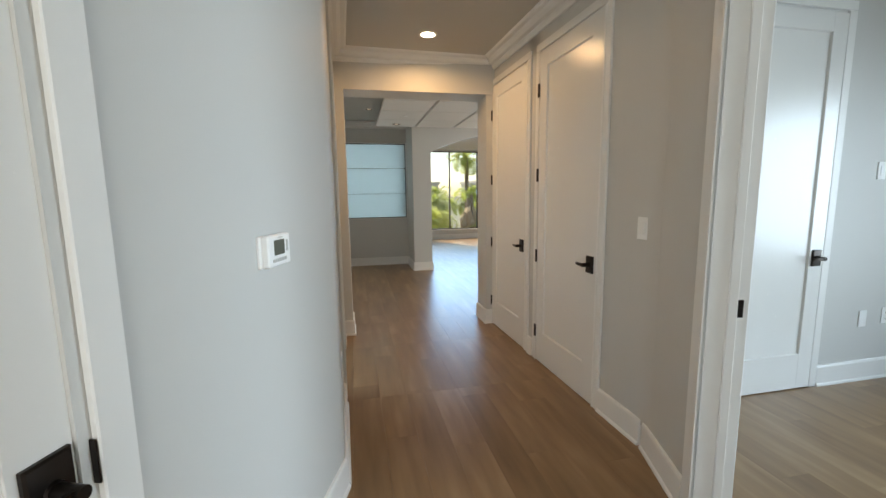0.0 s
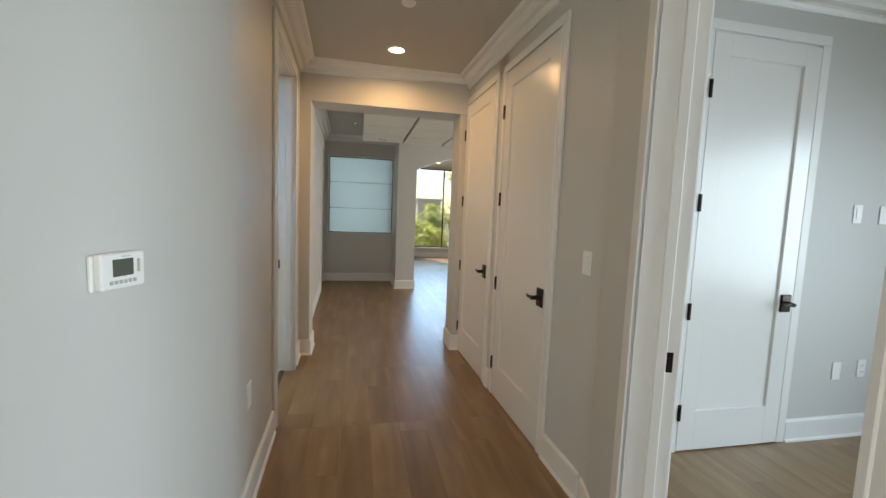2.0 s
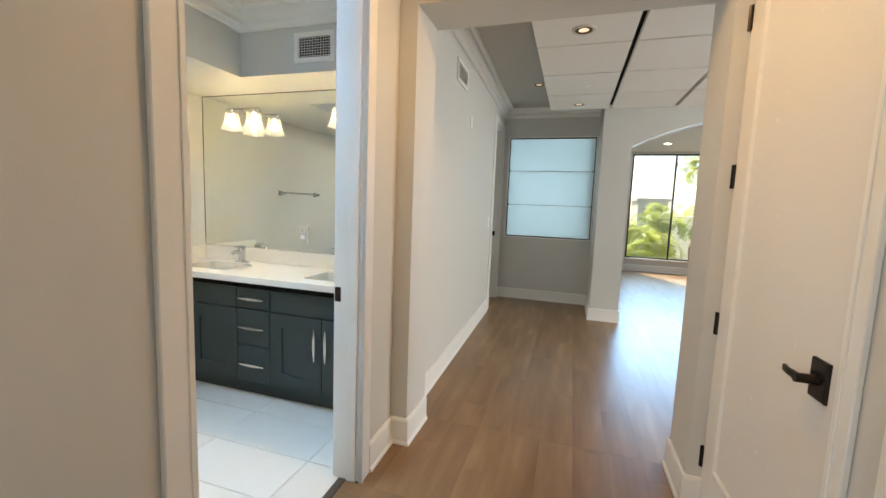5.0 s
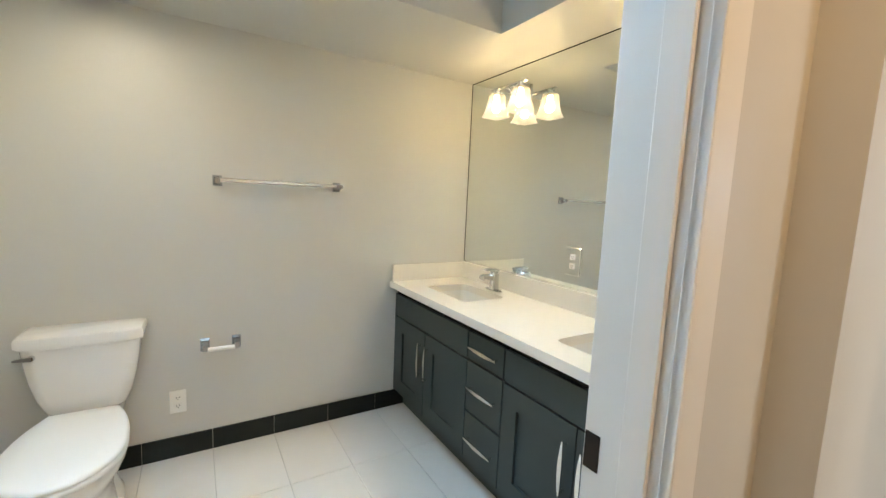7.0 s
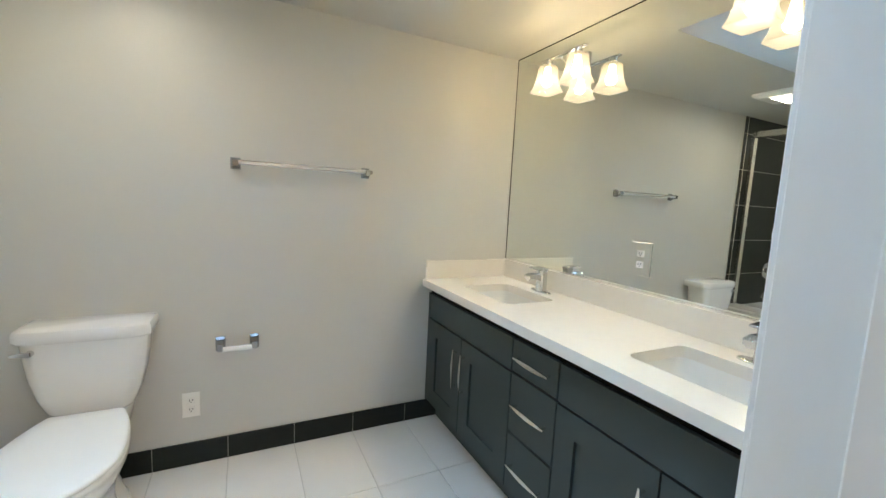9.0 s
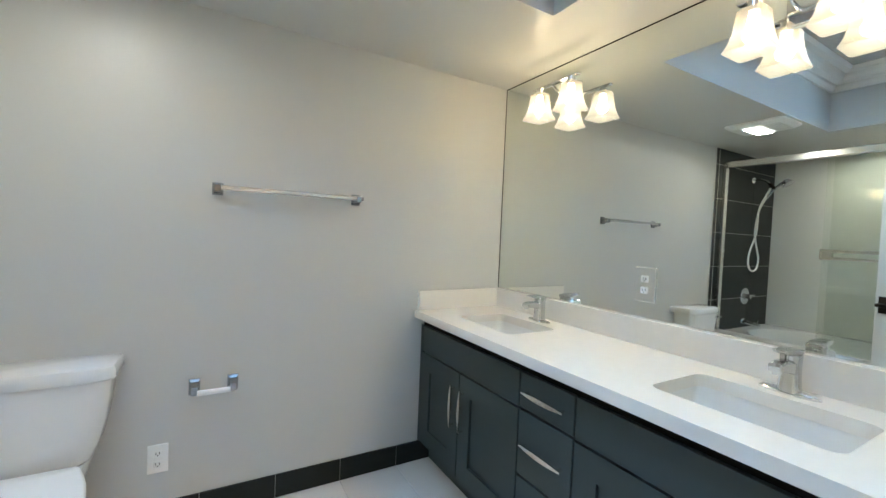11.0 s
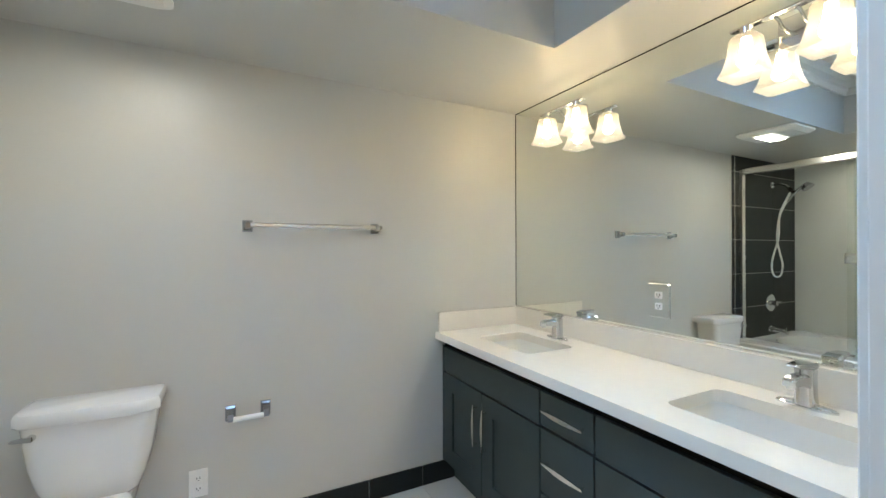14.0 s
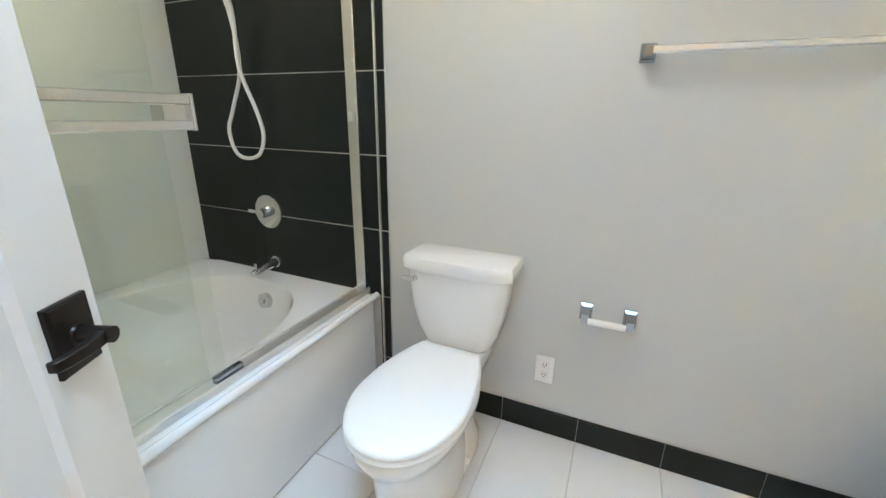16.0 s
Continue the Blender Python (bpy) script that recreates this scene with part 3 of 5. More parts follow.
def lever(parent, x, z, reach, y=0.0, side=-1):
    """A lever handle on the face y: a curved square plate, a neck and a flat bar that points along reach (+1 or -1 in x)."""
    bm = bmesh.new()
    s = side
    rings = []
    for k, (o, g) in enumerate(((0.0, 0.0), (0.007, 0.0), (0.011, 0.004), (0.0125, 0.014))):
        rings.append([(x + dx, y + s * o, z + dz) for dx, dz in ((-0.036 + g, -0.055 + g), (0.036 - g, -0.055 + g), (0.036 - g, 0.055 - g), (-0.036 + g, 0.055 - g))])
    loft(bm, rings)
    plate = part("backplate", bm, BLACK, parent, "oil-rubbed bronze lever handle plate", 30)
    bm = bmesh.new()
    rod(bm, (x, y + s * 0.010, z), (x, y + s * 0.062, z), 0.0145, 0.0125)
    rod(bm, (x, y + s * 0.010, z), (x, y + s * 0.018, z), 0.018, 0.016)
    part("neck", bm, BLACK, plate, "", 40)
    bm = bmesh.new()
    rings = []
    for f, hh, o in ((-0.004, 0.010, 0.051), (0.02, 0.0105, 0.052), (0.05, 0.009, 0.053), (0.075, 0.0085, 0.050), (0.087, 0.008, 0.045)):
        px, py = x + reach * f, y + s * o
        rings.append([(px, py - 0.006, z - hh), (px, py + 0.006, z - hh), (px, py + 0.006, z + hh), (px, py - 0.006, z + hh)])
    loft(bm, rings)
    bmesh.ops.bevel(bm, geom=list(bm.edges), offset=0.0018, segments=1, affect="EDGES")
    part("lever", bm, BLACK, plate, "", 30)


def leaf(name, m, width, height, label, th=0.042, hinges=(), levers=(1,), group="", front_hinge=True):
    """A door leaf with one recessed panel. Local: hinge edge at x = 0, front face at y = 0."""
    root = thing(name, m, label, "door", group)
    st, top, bot, rec = 0.115, 0.115, 0.245, 0.012
    z0, z1 = 0.008, height - 0.004
    a, b = 0.003, width - 0.003
    part("stile", boxes((a, a + st, 0, th, z0, z1), bevel=0.0015), DOORP, root)
    part("stile", boxes((b - st, b, 0, th, z0, z1), bevel=0.0015), DOORP, root)
    part("rail", boxes((a + st, b - st, 0.0004, th - 0.0004, z1 - top, z1)), DOORP, root)
    part("rail", boxes((a + st, b - st, 0.0004, th - 0.0004, z0, z0 + bot)), DOORP, root)
    bm = bmesh.new()
    px0, px1, pz0, pz1 = a + st, b - st, z0 + bot, z1 - top
    for y, s in ((0.0, 1), (th, -1)):
        g = 0.007
        outer = [(px0, y + s * 0.001, pz0), (px1, y + s * 0.001, pz0), (px1, y + s * 0.001, pz1), (px0, y + s * 0.001, pz1)]
        inner = [(px0 + g, y + s * rec, pz0 + g), (px1 - g, y + s * rec, pz0 + g), (px1 - g, y + s * rec, pz1 - g), (px0 + g, y + s * rec, pz1 - g)]
        loft(bm, [outer, inner], False, True)
    part("panel", bm, DOORP, root, "recessed flat panel")
    for k in levers:
        lever(root, width - 0.063, 0.925, -1, 0.0 if k > 0 else th, -1 if k > 0 else 1)
    for z in hinges:
        bm = bmesh.new()
        y = -0.006 if front_hinge else th + 0.006
        rod(bm, (-0.001, y, z - 0.05), (-0.001, y, z + 0.05), 0.0075, seg=10)
        box(bm, -0.010, 0.012, min(y, y * 0.2), max(y, y * 0.2), z - 0.05, z + 0.05)
        part("hinge", bm, BLACK, root, "dark bronze hinge", 30)
    return root


# hall closet doors
HZ = (0.255, 0.88, 1.52, 2.16)
for y1 in (3.09, 4.105):
    m = HALL @ pose(1.669, y1, 0, 0, 0, -90)
    leaf("closet_door", m, 0.796, 2.44, "closed white one-panel closet door with bronze lever", hinges=HZ, group="hall closet doors")
casing(HALL @ pose(1.685, 3.095, 0, 0, 0, -90), 0.806, 2.445, 0.062, 0.10, "closet_door_casing", False, 0)
casing(HALL @ pose(1.685, 4.11, 0, 0, 0, -90), 0.806, 2.445, 0.062, 0.10, "closet_door_casing", False, 0, sides=(0, 1))
# bathroom doorway and its door, standing open into the room
casing(HALL @ pose(0.113, 2.835, 0, 0, 0, 90), 0.917, 2.445, 0.085, 0.143, "bathroom_door_casing", True, 0.018, stop_width=0.048)
OPEN = 115
leaf("bathroom_door", HALL @ pose(-0.032, 2.842, 0, 0, 0, 90 + OPEN) @ pose(0, -0.042, 0), 0.885, 2.44, "white one-panel bathroom door standing wide open", levers=(1, -1), hinges=HZ, front_hinge=False)
strike = part("strike_plate", boxes((-0.027, 0.004, 3.7495, 3.7522, 0.885, 0.955), bevel=0.0008), BLACK, None, "", 0, HALL)
tagged(strike, "dark bronze strike plate let into the door jamb", "strike plate")
# bedroom doorway, its closet door inside
casing(VR @ pose(0, -0.518, 0, 0, 0, -90), 0.86, 2.445, 0.078, 0.15, "bedroom_door_casing", True, 0.07)
strike2 = part("strike_plate", boxes((0.095, 0.13, -0.5205, -0.5175, 0.895, 0.965), bevel=0.0008), BLACK, None, "", 0, VR)
tagged(strike2, "dark bronze strike plate let into the door jamb", "strike plate")
casing(pose(2.545, 2.22, 0), 0.77, 2.475, 0.065, 0.10, "bedroom_closet_casing", False, 0, bead=False)
leaf("bedroom_closet_door", pose(2.5495, 2.2045, 0), 0.761, 2.470, "closed white one-panel bedroom closet door", hinges=HZ)
casing(HALL @ pose(0.113, 7.36, 0, 0, 0, 90), 0.72, 2.445, 0.075, 0.113, "living_door_casing", False, 0)
sl = part("strike_plate", boxes((0.025, 0.060, 8.0770, 8.0805, 0.93, 1.00)), BLACK, None, "", 0, HALL)
tagged(sl, "dark strike plate on the living room door jamb", "strike plate")


def louvred_door(m, w, h):
    root = thing("louvred_closet_door", m, "white louvred closet door with bronze lever", "door")
    st, th = 0.112, 0.035
    part("stile", boxes((0, st, 0, th, 0.01, h), bevel=0.002), DOORP, root)
    part("stile", boxes((w - st, w, 0, th, 0.01, h), bevel=0.002), DOORP, root)
    for z0, z1 in ((0.01, 0.22), (h - 0.11, h)):
        part("rail", boxes((st, w - st, 0.001, th - 0.001, z0, z1), bevel=0.001), DOORP, root)
    for x in (st, w - st - 0.010):
        part("bead", boxes((x, x + 0.010, 0.004, th - 0.004, 0.22, h - 0.11)), DOORP, root)
    bm = bmesh.new()
    box(bm, st + 0.010, w - st - 0.010, -0.031, 0.031, -0.004, 0.004, 0.002)
    bmesh.ops.rotate(bm, verts=bm.verts, cent=(0, 0, 0), matrix=Matrix.Rotation(radians(42), 3, "X"))
    first = part("slat", bm, DOORP, root)
    n = 0
    for lo, hi in ((0.245, h - 0.13),):
        for i in range(int((hi - lo) / 0.052) + 1):
            z = lo + i * 0.052
            s = first if n == 0 else new("slat", first.data)
            s.parent, s.location = root, (0, th / 2, z)
            n += 1
    lever(root, w - 0.060, 0.94, -1)


louvred_door(VL @ pose(-0.008, -1.905, 0, 0, 0, 90), 0.750, 2.435)
casing(VL @ pose(0, -1.91, 0, 0, 0, 90), 0.768, 2.445, 0.072, 0.15, "louvred_door_casing", False, 0.05, bead=False)
s3 = part("strike_plate", boxes((-0.012, 0.013, -1.1525, -1.1490, 0.905, 0.985), bevel=0.0016), BLACK, None, "", 0, VL)
tagged(s3, "dark bronze strike plate let into the closet jamb", "strike plate")


# ---- ceiling lamps, alarm, switches ----
def downlight(x, y, z, lit):
    root = thing("recessed_downlight", pose(x, y, z), "lit round recessed downlight with a white ring" if lit else "recessed downlight with a faintly glowing lens and a bronze ring", "ceiling light", "recessed downlights")
    bm = bmesh.new()
    n = 28
    rings = [[(r * math.cos(2 * math.pi * i / n), r * math.sin(2 * math.pi * i / n), h) for i in range(n)] for r, h in ((0.078, 0.0), (0.076, -0.006), (0.060, -0.007), (0.056, 0.0))]
    loft(bm, rings, False, False)
    part("ring", bm, WHITE if lit else RING, root, "", 50)
    bm = bmesh.new()
    bmesh.ops.create_circle(bm, cap_ends=True, segments=28, radius=0.057 if lit else 0.034, matrix=Matrix.Translation((0, 0, -0.003)))
    part("lens", bm, LED if lit else LEDDIM, root, "glowing lens")
    if not lit:
        bm = bmesh.new()
        loft(bm, [[(r * math.cos(2 * math.pi * i / n), r * math.sin(2 * math.pi * i / n), h) for i in range(n)] for r, h in ((0.057, -0.005), (0.048, -0.0015), (0.033, -0.0035))], False, False)
        part("baffle", bm, BRONZE, root, "dark bronze baffle", 50)


# Weak glow put into the lens itself; these downlights carry no lamp.
LEDDIM = glow_mat("dim_downlight_lens", (1.0, 0.70, 0.40), 0.4)
RING = mat("white_ring_enamel", (0.62, 0.58, 0.52), 0.4, var=0.03)
BRONZE = mat("bronze_baffle", (0.16, 0.09, 0.045), 0.35, 0.7, var=0.15, scale=20)
downlight(0.90, 3.63, 2.70, True)
downlight(-1.20, 1.564, SOFFIT, True)
det = thing("smoke_alarm", pose(0.905, 2.845, 2.70), "small round white smoke alarm on the ceiling", "smoke alarm")
bm = bmesh.new()
loft(bm, [oval(0, 0, 0, 0.045, 0.045), oval(0, 0, -0.010, 0.045, 0.045), oval(0, 0, -0.018, 0.038, 0.038)])
part("housing", bm, PLASTIC, det, "", 40)


def plate(name, m, w, h, label, category, rockers=(), sockets=(), material=None):
    """A wall plate facing local -y."""
    root = thing(name, m, label, category)
    part("cover", boxes((-w / 2, w / 2, -0.006, 0, -h / 2, h / 2), bevel=0.002), material or PLASTIC, root)
    for x in rockers:
        part("rocker", boxes((x - 0.017, x + 0.017, -0.010, -0.005, -0.033, 0.033), bevel=0.002), PLASTIC, root)
    for z in sockets:
        s = part("socket", boxes((-0.016, 0.016, -0.008, -0.005, z - 0.014, z + 0.014), bevel=0.003), PLASTIC, root)
        for x in (-0.006, 0.006):
            part("slot", boxes((x - 0.0012, x + 0.0012, -0.0088, -0.007, z - 0.003, z + 0.006)), DARK, s)
        part("slot", boxes((-0.002, 0.002, -0.0088, -0.007, z - 0.010, z - 0.006)), DARK, s)
    return root


plate("light_switch", HALL @ pose(1.685, 1.925, 1.19, 0, 0, -90), 0.072, 0.118, "white rocker light switch on the hall wall", "light switch", (0,))
plate("light_switch", pose(3.76, 2.22, 1.50), 0.072, 0.118, "white light switch on the bedroom wall", "light switch", (0,))
plate("cover_plate", pose(3.98, 2.22, 1.50), 0.072, 0.118, "white blank cover plate on the bedroom wall", "cover plate")
plate("cover_plate", pose(3.755, 2.22, 0.46), 0.072, 0.118, "white blank cover plate low on the bedroom wall", "cover plate")
plate("power_outlet", pose(3.97, 2.22, 0.47), 0.072, 0.118, "white double outlet low on the bedroom wall", "outlet", (), (0.022, -0.022))
plate("cover_plate", HALL @ pose(0.113, 5.91, 2.13, 0, 0, 90), 0.072, 0.118, "white blank cover plate high on the living room wall", "cover plate")
plate("light_switch", HALL @ pose(0.113, 7.14, 1.165, 0, 0, 90), 0.072, 0.118, "white light switch by the living room door", "light switch", (0,))
plate("cover_plate", HALL @ pose(0.113, 2.14, 0.53, 0, 0, 90), 0.072, 0.118, "white blank cover plate low on the hall wall", "cover plate")
plate("power_outlet", pose(WEST, 3.043, 0.295, 0, 0, 90), 0.072, 0.118, "white double outlet low beside the toilet", "outlet", (), (0.022, -0.022))
plate("mirror_outlet", pose(-0.962, MIRROR_Y - 0.001, 1.092), 0.092, 0.140, "double outlet in a mirrored cover plate", "outlet", (), (0.023, -0.023), m_mirror)

th = thing("thermostat", VL @ pose(0, -0.545, 1.218, 0, 0, 90), "white wall thermostat with a grey display", "thermostat")
part("back", boxes((-0.070, 0.062, -0.012, 0, -0.048, 0.048), bevel=0.003), PLASTIC, th)
part("body", boxes((-0.062, 0.070, -0.034, -0.010, -0.046, 0.050), bevel=0.004), PLASTIC, th)
part("display", boxes((-0.030, 0.032, -0.0352, -0.033, -0.012, 0.034), bevel=0.0006), LCD, th, "grey liquid crystal display")
part("slider", boxes((0.044, 0.052, -0.0365, -0.033, -0.006, 0.030), bevel=0.001), GROUT_W, th)
for i in range(6):
    part("button", boxes((-0.040 + i * 0.014, -0.030 + i * 0.014, -0.0362, -0.033, -0.032, -0.022), bevel=0.001), GROUT_W, th)
part("badge", boxes((-0.004, 0.024, -0.0345, -0.033, 0.0385, 0.0425)), GROUT_D, th, "tiny grey maker's mark")


def grille(name, m, w, h, label, nx, nz):
    """An air register facing local -y."""
    root = thing(name, m, label, "air vent")
    f = 0.028
    bm = bmesh.new()
    for r in ((-w / 2, w / 2, -0.012, 0, h / 2 - f, h / 2), (-w / 2, w / 2, -0.012, 0, -h / 2, -h / 2 + f), (-w / 2, -w / 2 + f, -0.012, 0, -h / 2 + f, h / 2 - f), (w / 2 - f, w / 2, -0.012, 0, -h / 2 + f, h / 2 - f)):
        box(bm, *r)
    part("frame", bm, WHITE, root)
    # No duct is built: a flat black sheet gives the holes their shade.
    part("backing", boxes((-w / 2 + f, w / 2 - f, -0.0015, -0.0005, -h / 2 + f, h / 2 - f)), DARK, root, "black sheet painted in for the shade behind the vanes")
    for i in range(nx):
        x = -w / 2 + f + (w - 2 * f) * (i + 0.5) / nx
        part("vane", boxes((x - 0.0013, x + 0.0013, -0.011, -0.0095, -h / 2 + f, h / 2 - f)), WHITE, root)
    for i in range(nz):
        z = -h / 2 + f + (h - 2 * f) * (i + 0.5) / nz
        part("cross_vane", boxes((-w / 2 + f, w / 2 - f, -0.0090, -0.0075, z - 0.0014, z + 0.0014)), WHITE, root)
    for x in (-w / 2 + 0.012, w / 2 - 0.012):
        bm = bmesh.new()
        rod(bm, (x, -0.014, 0), (x, -0.011, 0), 0.004, seg=8)
        part("screw", bm, SATIN, root)


grille("air_vent", pose(-0.603, TRAY_Y1, 2.305), 0.29, 0.18, "white air register with crossed vanes", 12, 8)
grille("air_vent", HALL @ pose(0.113, 5.485, 2.434, 0, 0, 90), 0.355, 0.175, "white air register high on the living room wall", 16, 7)

# ---- bathroom ----

van = thing("vanity_cabinet", pose(0, 0, 0), "charcoal painted double vanity with shaker doors", "vanity")
FY, VX0, VX1 = 4.235, WEST, -0.047
part("carcass", boxes((VX0, VX1, FY + 0.0205, FY + 0.030, 0.115, 0.803), (VX0, VX1, FY + 0.030, MIRROR_Y - 0.002, 0.115, 0.130), (VX0, VX0 + 0.016, FY + 0.030, MIRROR_Y - 0.002, 0.130, 0.803), (VX1 - 0.016, VX1, FY + 0.030, MIRROR_Y - 0.002, 0.130, 0.803), (VX0 + 0.016, VX1 - 0.016, MIRROR_Y - 0.012, MIRROR_Y - 0.002, 0.130, 0.803)), CAB, van)
part("toe_kick", boxes((VX0, VX1, FY + 0.075, MIRROR_Y - 0.01, 0.0, 0.115)), CAB, van)
part("filler", boxes((VX0, -1.908, FY + 0.001, FY + 0.0095, 0.115, 0.764)), CAB, van)
# Black strips stand in for the shade under the worktop and between the fronts.
part("gap_shade_sheet", boxes((VX0, VX1, FY + 0.0192, FY + 0.0203, 0.118, 0.803), (VX0, VX1, FY + 0.016, FY + 0.0192, 0.750, 0.803)), DARK, van, "black sheet painted in for shade in the seams and under the worktop")


def front(x0, x1, z0, z1):
    return part("drawer_front", boxes((x0 + 0.004, x1 - 0.004, FY, FY + 0.019, z0 + 0.005, z1 - 0.005), bevel=0.0012), CAB, van)


def pull(parent, a, b):
    """A flat satin bar on two posts, bowed a little."""
    a, b = Vector(a), Vector(b)
    d = (b - a).normalized()
    side = Vector((0, 0, 1)) if abs(d.x) > 0.5 else Vector((1, 0, 0))
    bm = bmesh.new()
    rings = []
    for i in range(9):
        f = i / 8
        p = a.lerp(b, f) + Vector((0, -0.022 - 0.004 * math.sin(math.pi * f), 0))
        hw = 0.0028 + 0.0062 * math.sin(math.pi * f)
        rings.append([p - side * hw - Vector((0, 0.003, 0)), p + side * hw - Vector((0, 0.003, 0)), p + side * hw + Vector((0, 0.003, 0)), p - side * hw + Vector((0, 0.003, 0))])
    loft(bm, rings)
    for f in (0.07, 0.93):
        p = a.lerp(b, f)
        rod(bm, p, p + Vector((0, -0.022, 0)), 0.0045, seg=8)
    part("handle", bm, SATIN, parent, "brushed metal bar handle", 40)


def shaker(x0, x1, z0, z1):
    d = part("door", boxes((x0 + 0.003, x1 - 0.003, FY + 0.012, FY + 0.019, z0 + 0.003, z1 - 0.003)), CAB, van)
    fw = 0.092
    rows = ((x0 + 0.003, x0 + fw, z0 + 0.003, z1 - 0.004), (x1 - fw, x1 - 0.003, z0 + 0.003, z1 - 0.004), (x0 + fw, x1 - fw, z1 - fw, z1 - 0.004), (x0 + fw, x1 - fw, z0 + 0.003, z0 + fw))
    for n, r in zip(("stile", "stile", "rail", "rail"), rows):
        part(n, boxes((r[0], r[1], FY, FY + 0.0125, r[2], r[3])), CAB, d)
    return d


for x0, x1, mid in ((-1.908, -1.104, -1.522), (-0.836, VX1, -0.442)):
    front(x0, x1, 0.618, 0.764)
    dl, dr = shaker(x0, mid, 0.118, 0.618), shaker(mid, x1, 0.118, 0.618)
    pull(dl, (mid - 0.040, FY, 0.345), (mid - 0.040, FY, 0.550))
    pull(dr, (mid + 0.040, FY, 0.345), (mid + 0.040, FY, 0.550))
for z0, z1 in ((0.622, 0.764), (0.368, 0.622), (0.118, 0.368)):
    f = front(-1.104, -0.836, z0, z1)
    zc = (z0 + z1) / 2 if z1 > 0.7 else z1 - 0.125
    pull(f, (-1.070, FY, zc), (-0.868, FY, zc))

# worktop with two sink cut-outs
SINKS = ((-1.70, -1.285), (-0.655, -0.232))
SY0, SY1, CT, CY0 = 4.325, 4.605, 0.845, 4.190
top_thing = thing("worktop", pose(0, 0, 0), "white quartz worktop with upstand and two sink cut-outs", "worktop")
CX0, CX1 = WEST + 0.001, VX1


def rounded(x0, x1, y0, y1, z, r=0.035, n=6):
    out = []
    for cx, cy, a0 in ((x1 - r, y1 - r, 0), (x0 + r, y1 - r, 90), (x0 + r, y0 + r, 180), (x1 - r, y0 + r, 270)):
        for i in range(n + 1):
            a = radians(a0 + 90 * i / n)
            out.append((cx + r * math.cos(a), cy + r * math.sin(a), z))
    return out


bm = bmesh.new()
RIMW = 0.03
seams = [SINKS[0][0] - RIMW, SINKS[0][1] + RIMW, SINKS[1][0] - RIMW, SINKS[1][1] + RIMW]
for i, (x0, x1) in enumerate(zip([CX0] + seams, seams + [CX1])):
    if i % 2 == 0:
        box(bm, x0, x1, CY0, MIRROR_Y - 0.001, 0.805, CT)
        continue
    ring, ring_low = rounded(x0 + RIMW, x1 - RIMW, SY0, SY1, CT), rounded(x0 + RIMW, x1 - RIMW, SY0, SY1, 0.805)
    k = len(ring)
    for z, hole in ((CT, ring), (0.805, ring_low)):
        hv = [bm.verts.new(p) for p in hole]
        corners = [bm.verts.new(p) for p in ((x1, MIRROR_Y - 0.001, z), (x0, MIRROR_Y - 0.001, z), (x0, CY0, z), (x1, CY0, z))]
        q = k // 4
        for c in range(4):
            seg = hv[c * q:(c + 1) * q]
            for a, b in zip(seg, seg[1:]):
                bm.faces.new((corners[c], b, a))
            bm.faces.new((corners[c], seg[-1], hv[((c + 1) * q) % k], corners[(c + 1) % 4])[::-1])
    loft(bm, [ring, ring_low], False, False)
    for y in (CY0, MIRROR_Y - 0.001):
        vs = [bm.verts.new(p) for p in ((x0, y, 0.805), (x1, y, 0.805), (x1, y, CT), (x0, y, CT))]
        bm.faces.new(vs)
bmesh.ops.remove_doubles(bm, verts=bm.verts, dist=1e-5)
inner = [f for f in bm.faces if any(all(abs(v.co.x - q) < 1e-4 for v in f.verts) for q in seams)]
bmesh.ops.delete(bm, geom=inner, context="FACES_ONLY")
part("slab", bm, QUARTZ, top_thing)
part("upstand", boxes((CX0 + 0.02, CX1, MIRROR_Y - 0.021, MIRROR_Y - 0.001, CT + 0.0005, 0.952), bevel=0.001), QUARTZ, top_thing)
part("side_upstand", boxes((CX0, CX0 + 0.0199, 4.205, MIRROR_Y - 0.001, CT + 0.0005, 0.952), bevel=0.001), QUARTZ, top_thing)


def basin(x0, x1):
    root = thing("undermount_sink", pose(0, 0, 0), "white rectangular undermount sink below the worktop", "sink", "vanity sinks")
    bm = bmesh.new()
    rows = []
    for z, g, r in ((0.804, -0.006, 0.04), (0.79, -0.004, 0.04), (0.72, 0.006, 0.045), (0.695, 0.020, 0.05), (0.686, 0.05, 0.05)):
        rows.append(rounded(x0 + g, x1 - g, SY0 + g, SY1 - g, z, r))
    loft(bm, rows, False, True)
    part("bowl", bm, PORC, root, "", 50)
    cx, cy = (x0 + x1) / 2, (SY0 + SY1) / 2 + 0.03
    bm = bmesh.new()
    loft(bm, [oval(cx, cy, 0.687, 0.024, 0.024, 20), oval(cx, cy, 0.690, 0.022, 0.022, 20), oval(cx, cy, 0.689, 0.014, 0.014, 20)])
    part("drain", bm, CHROME, root, "chrome drain ring", 40)


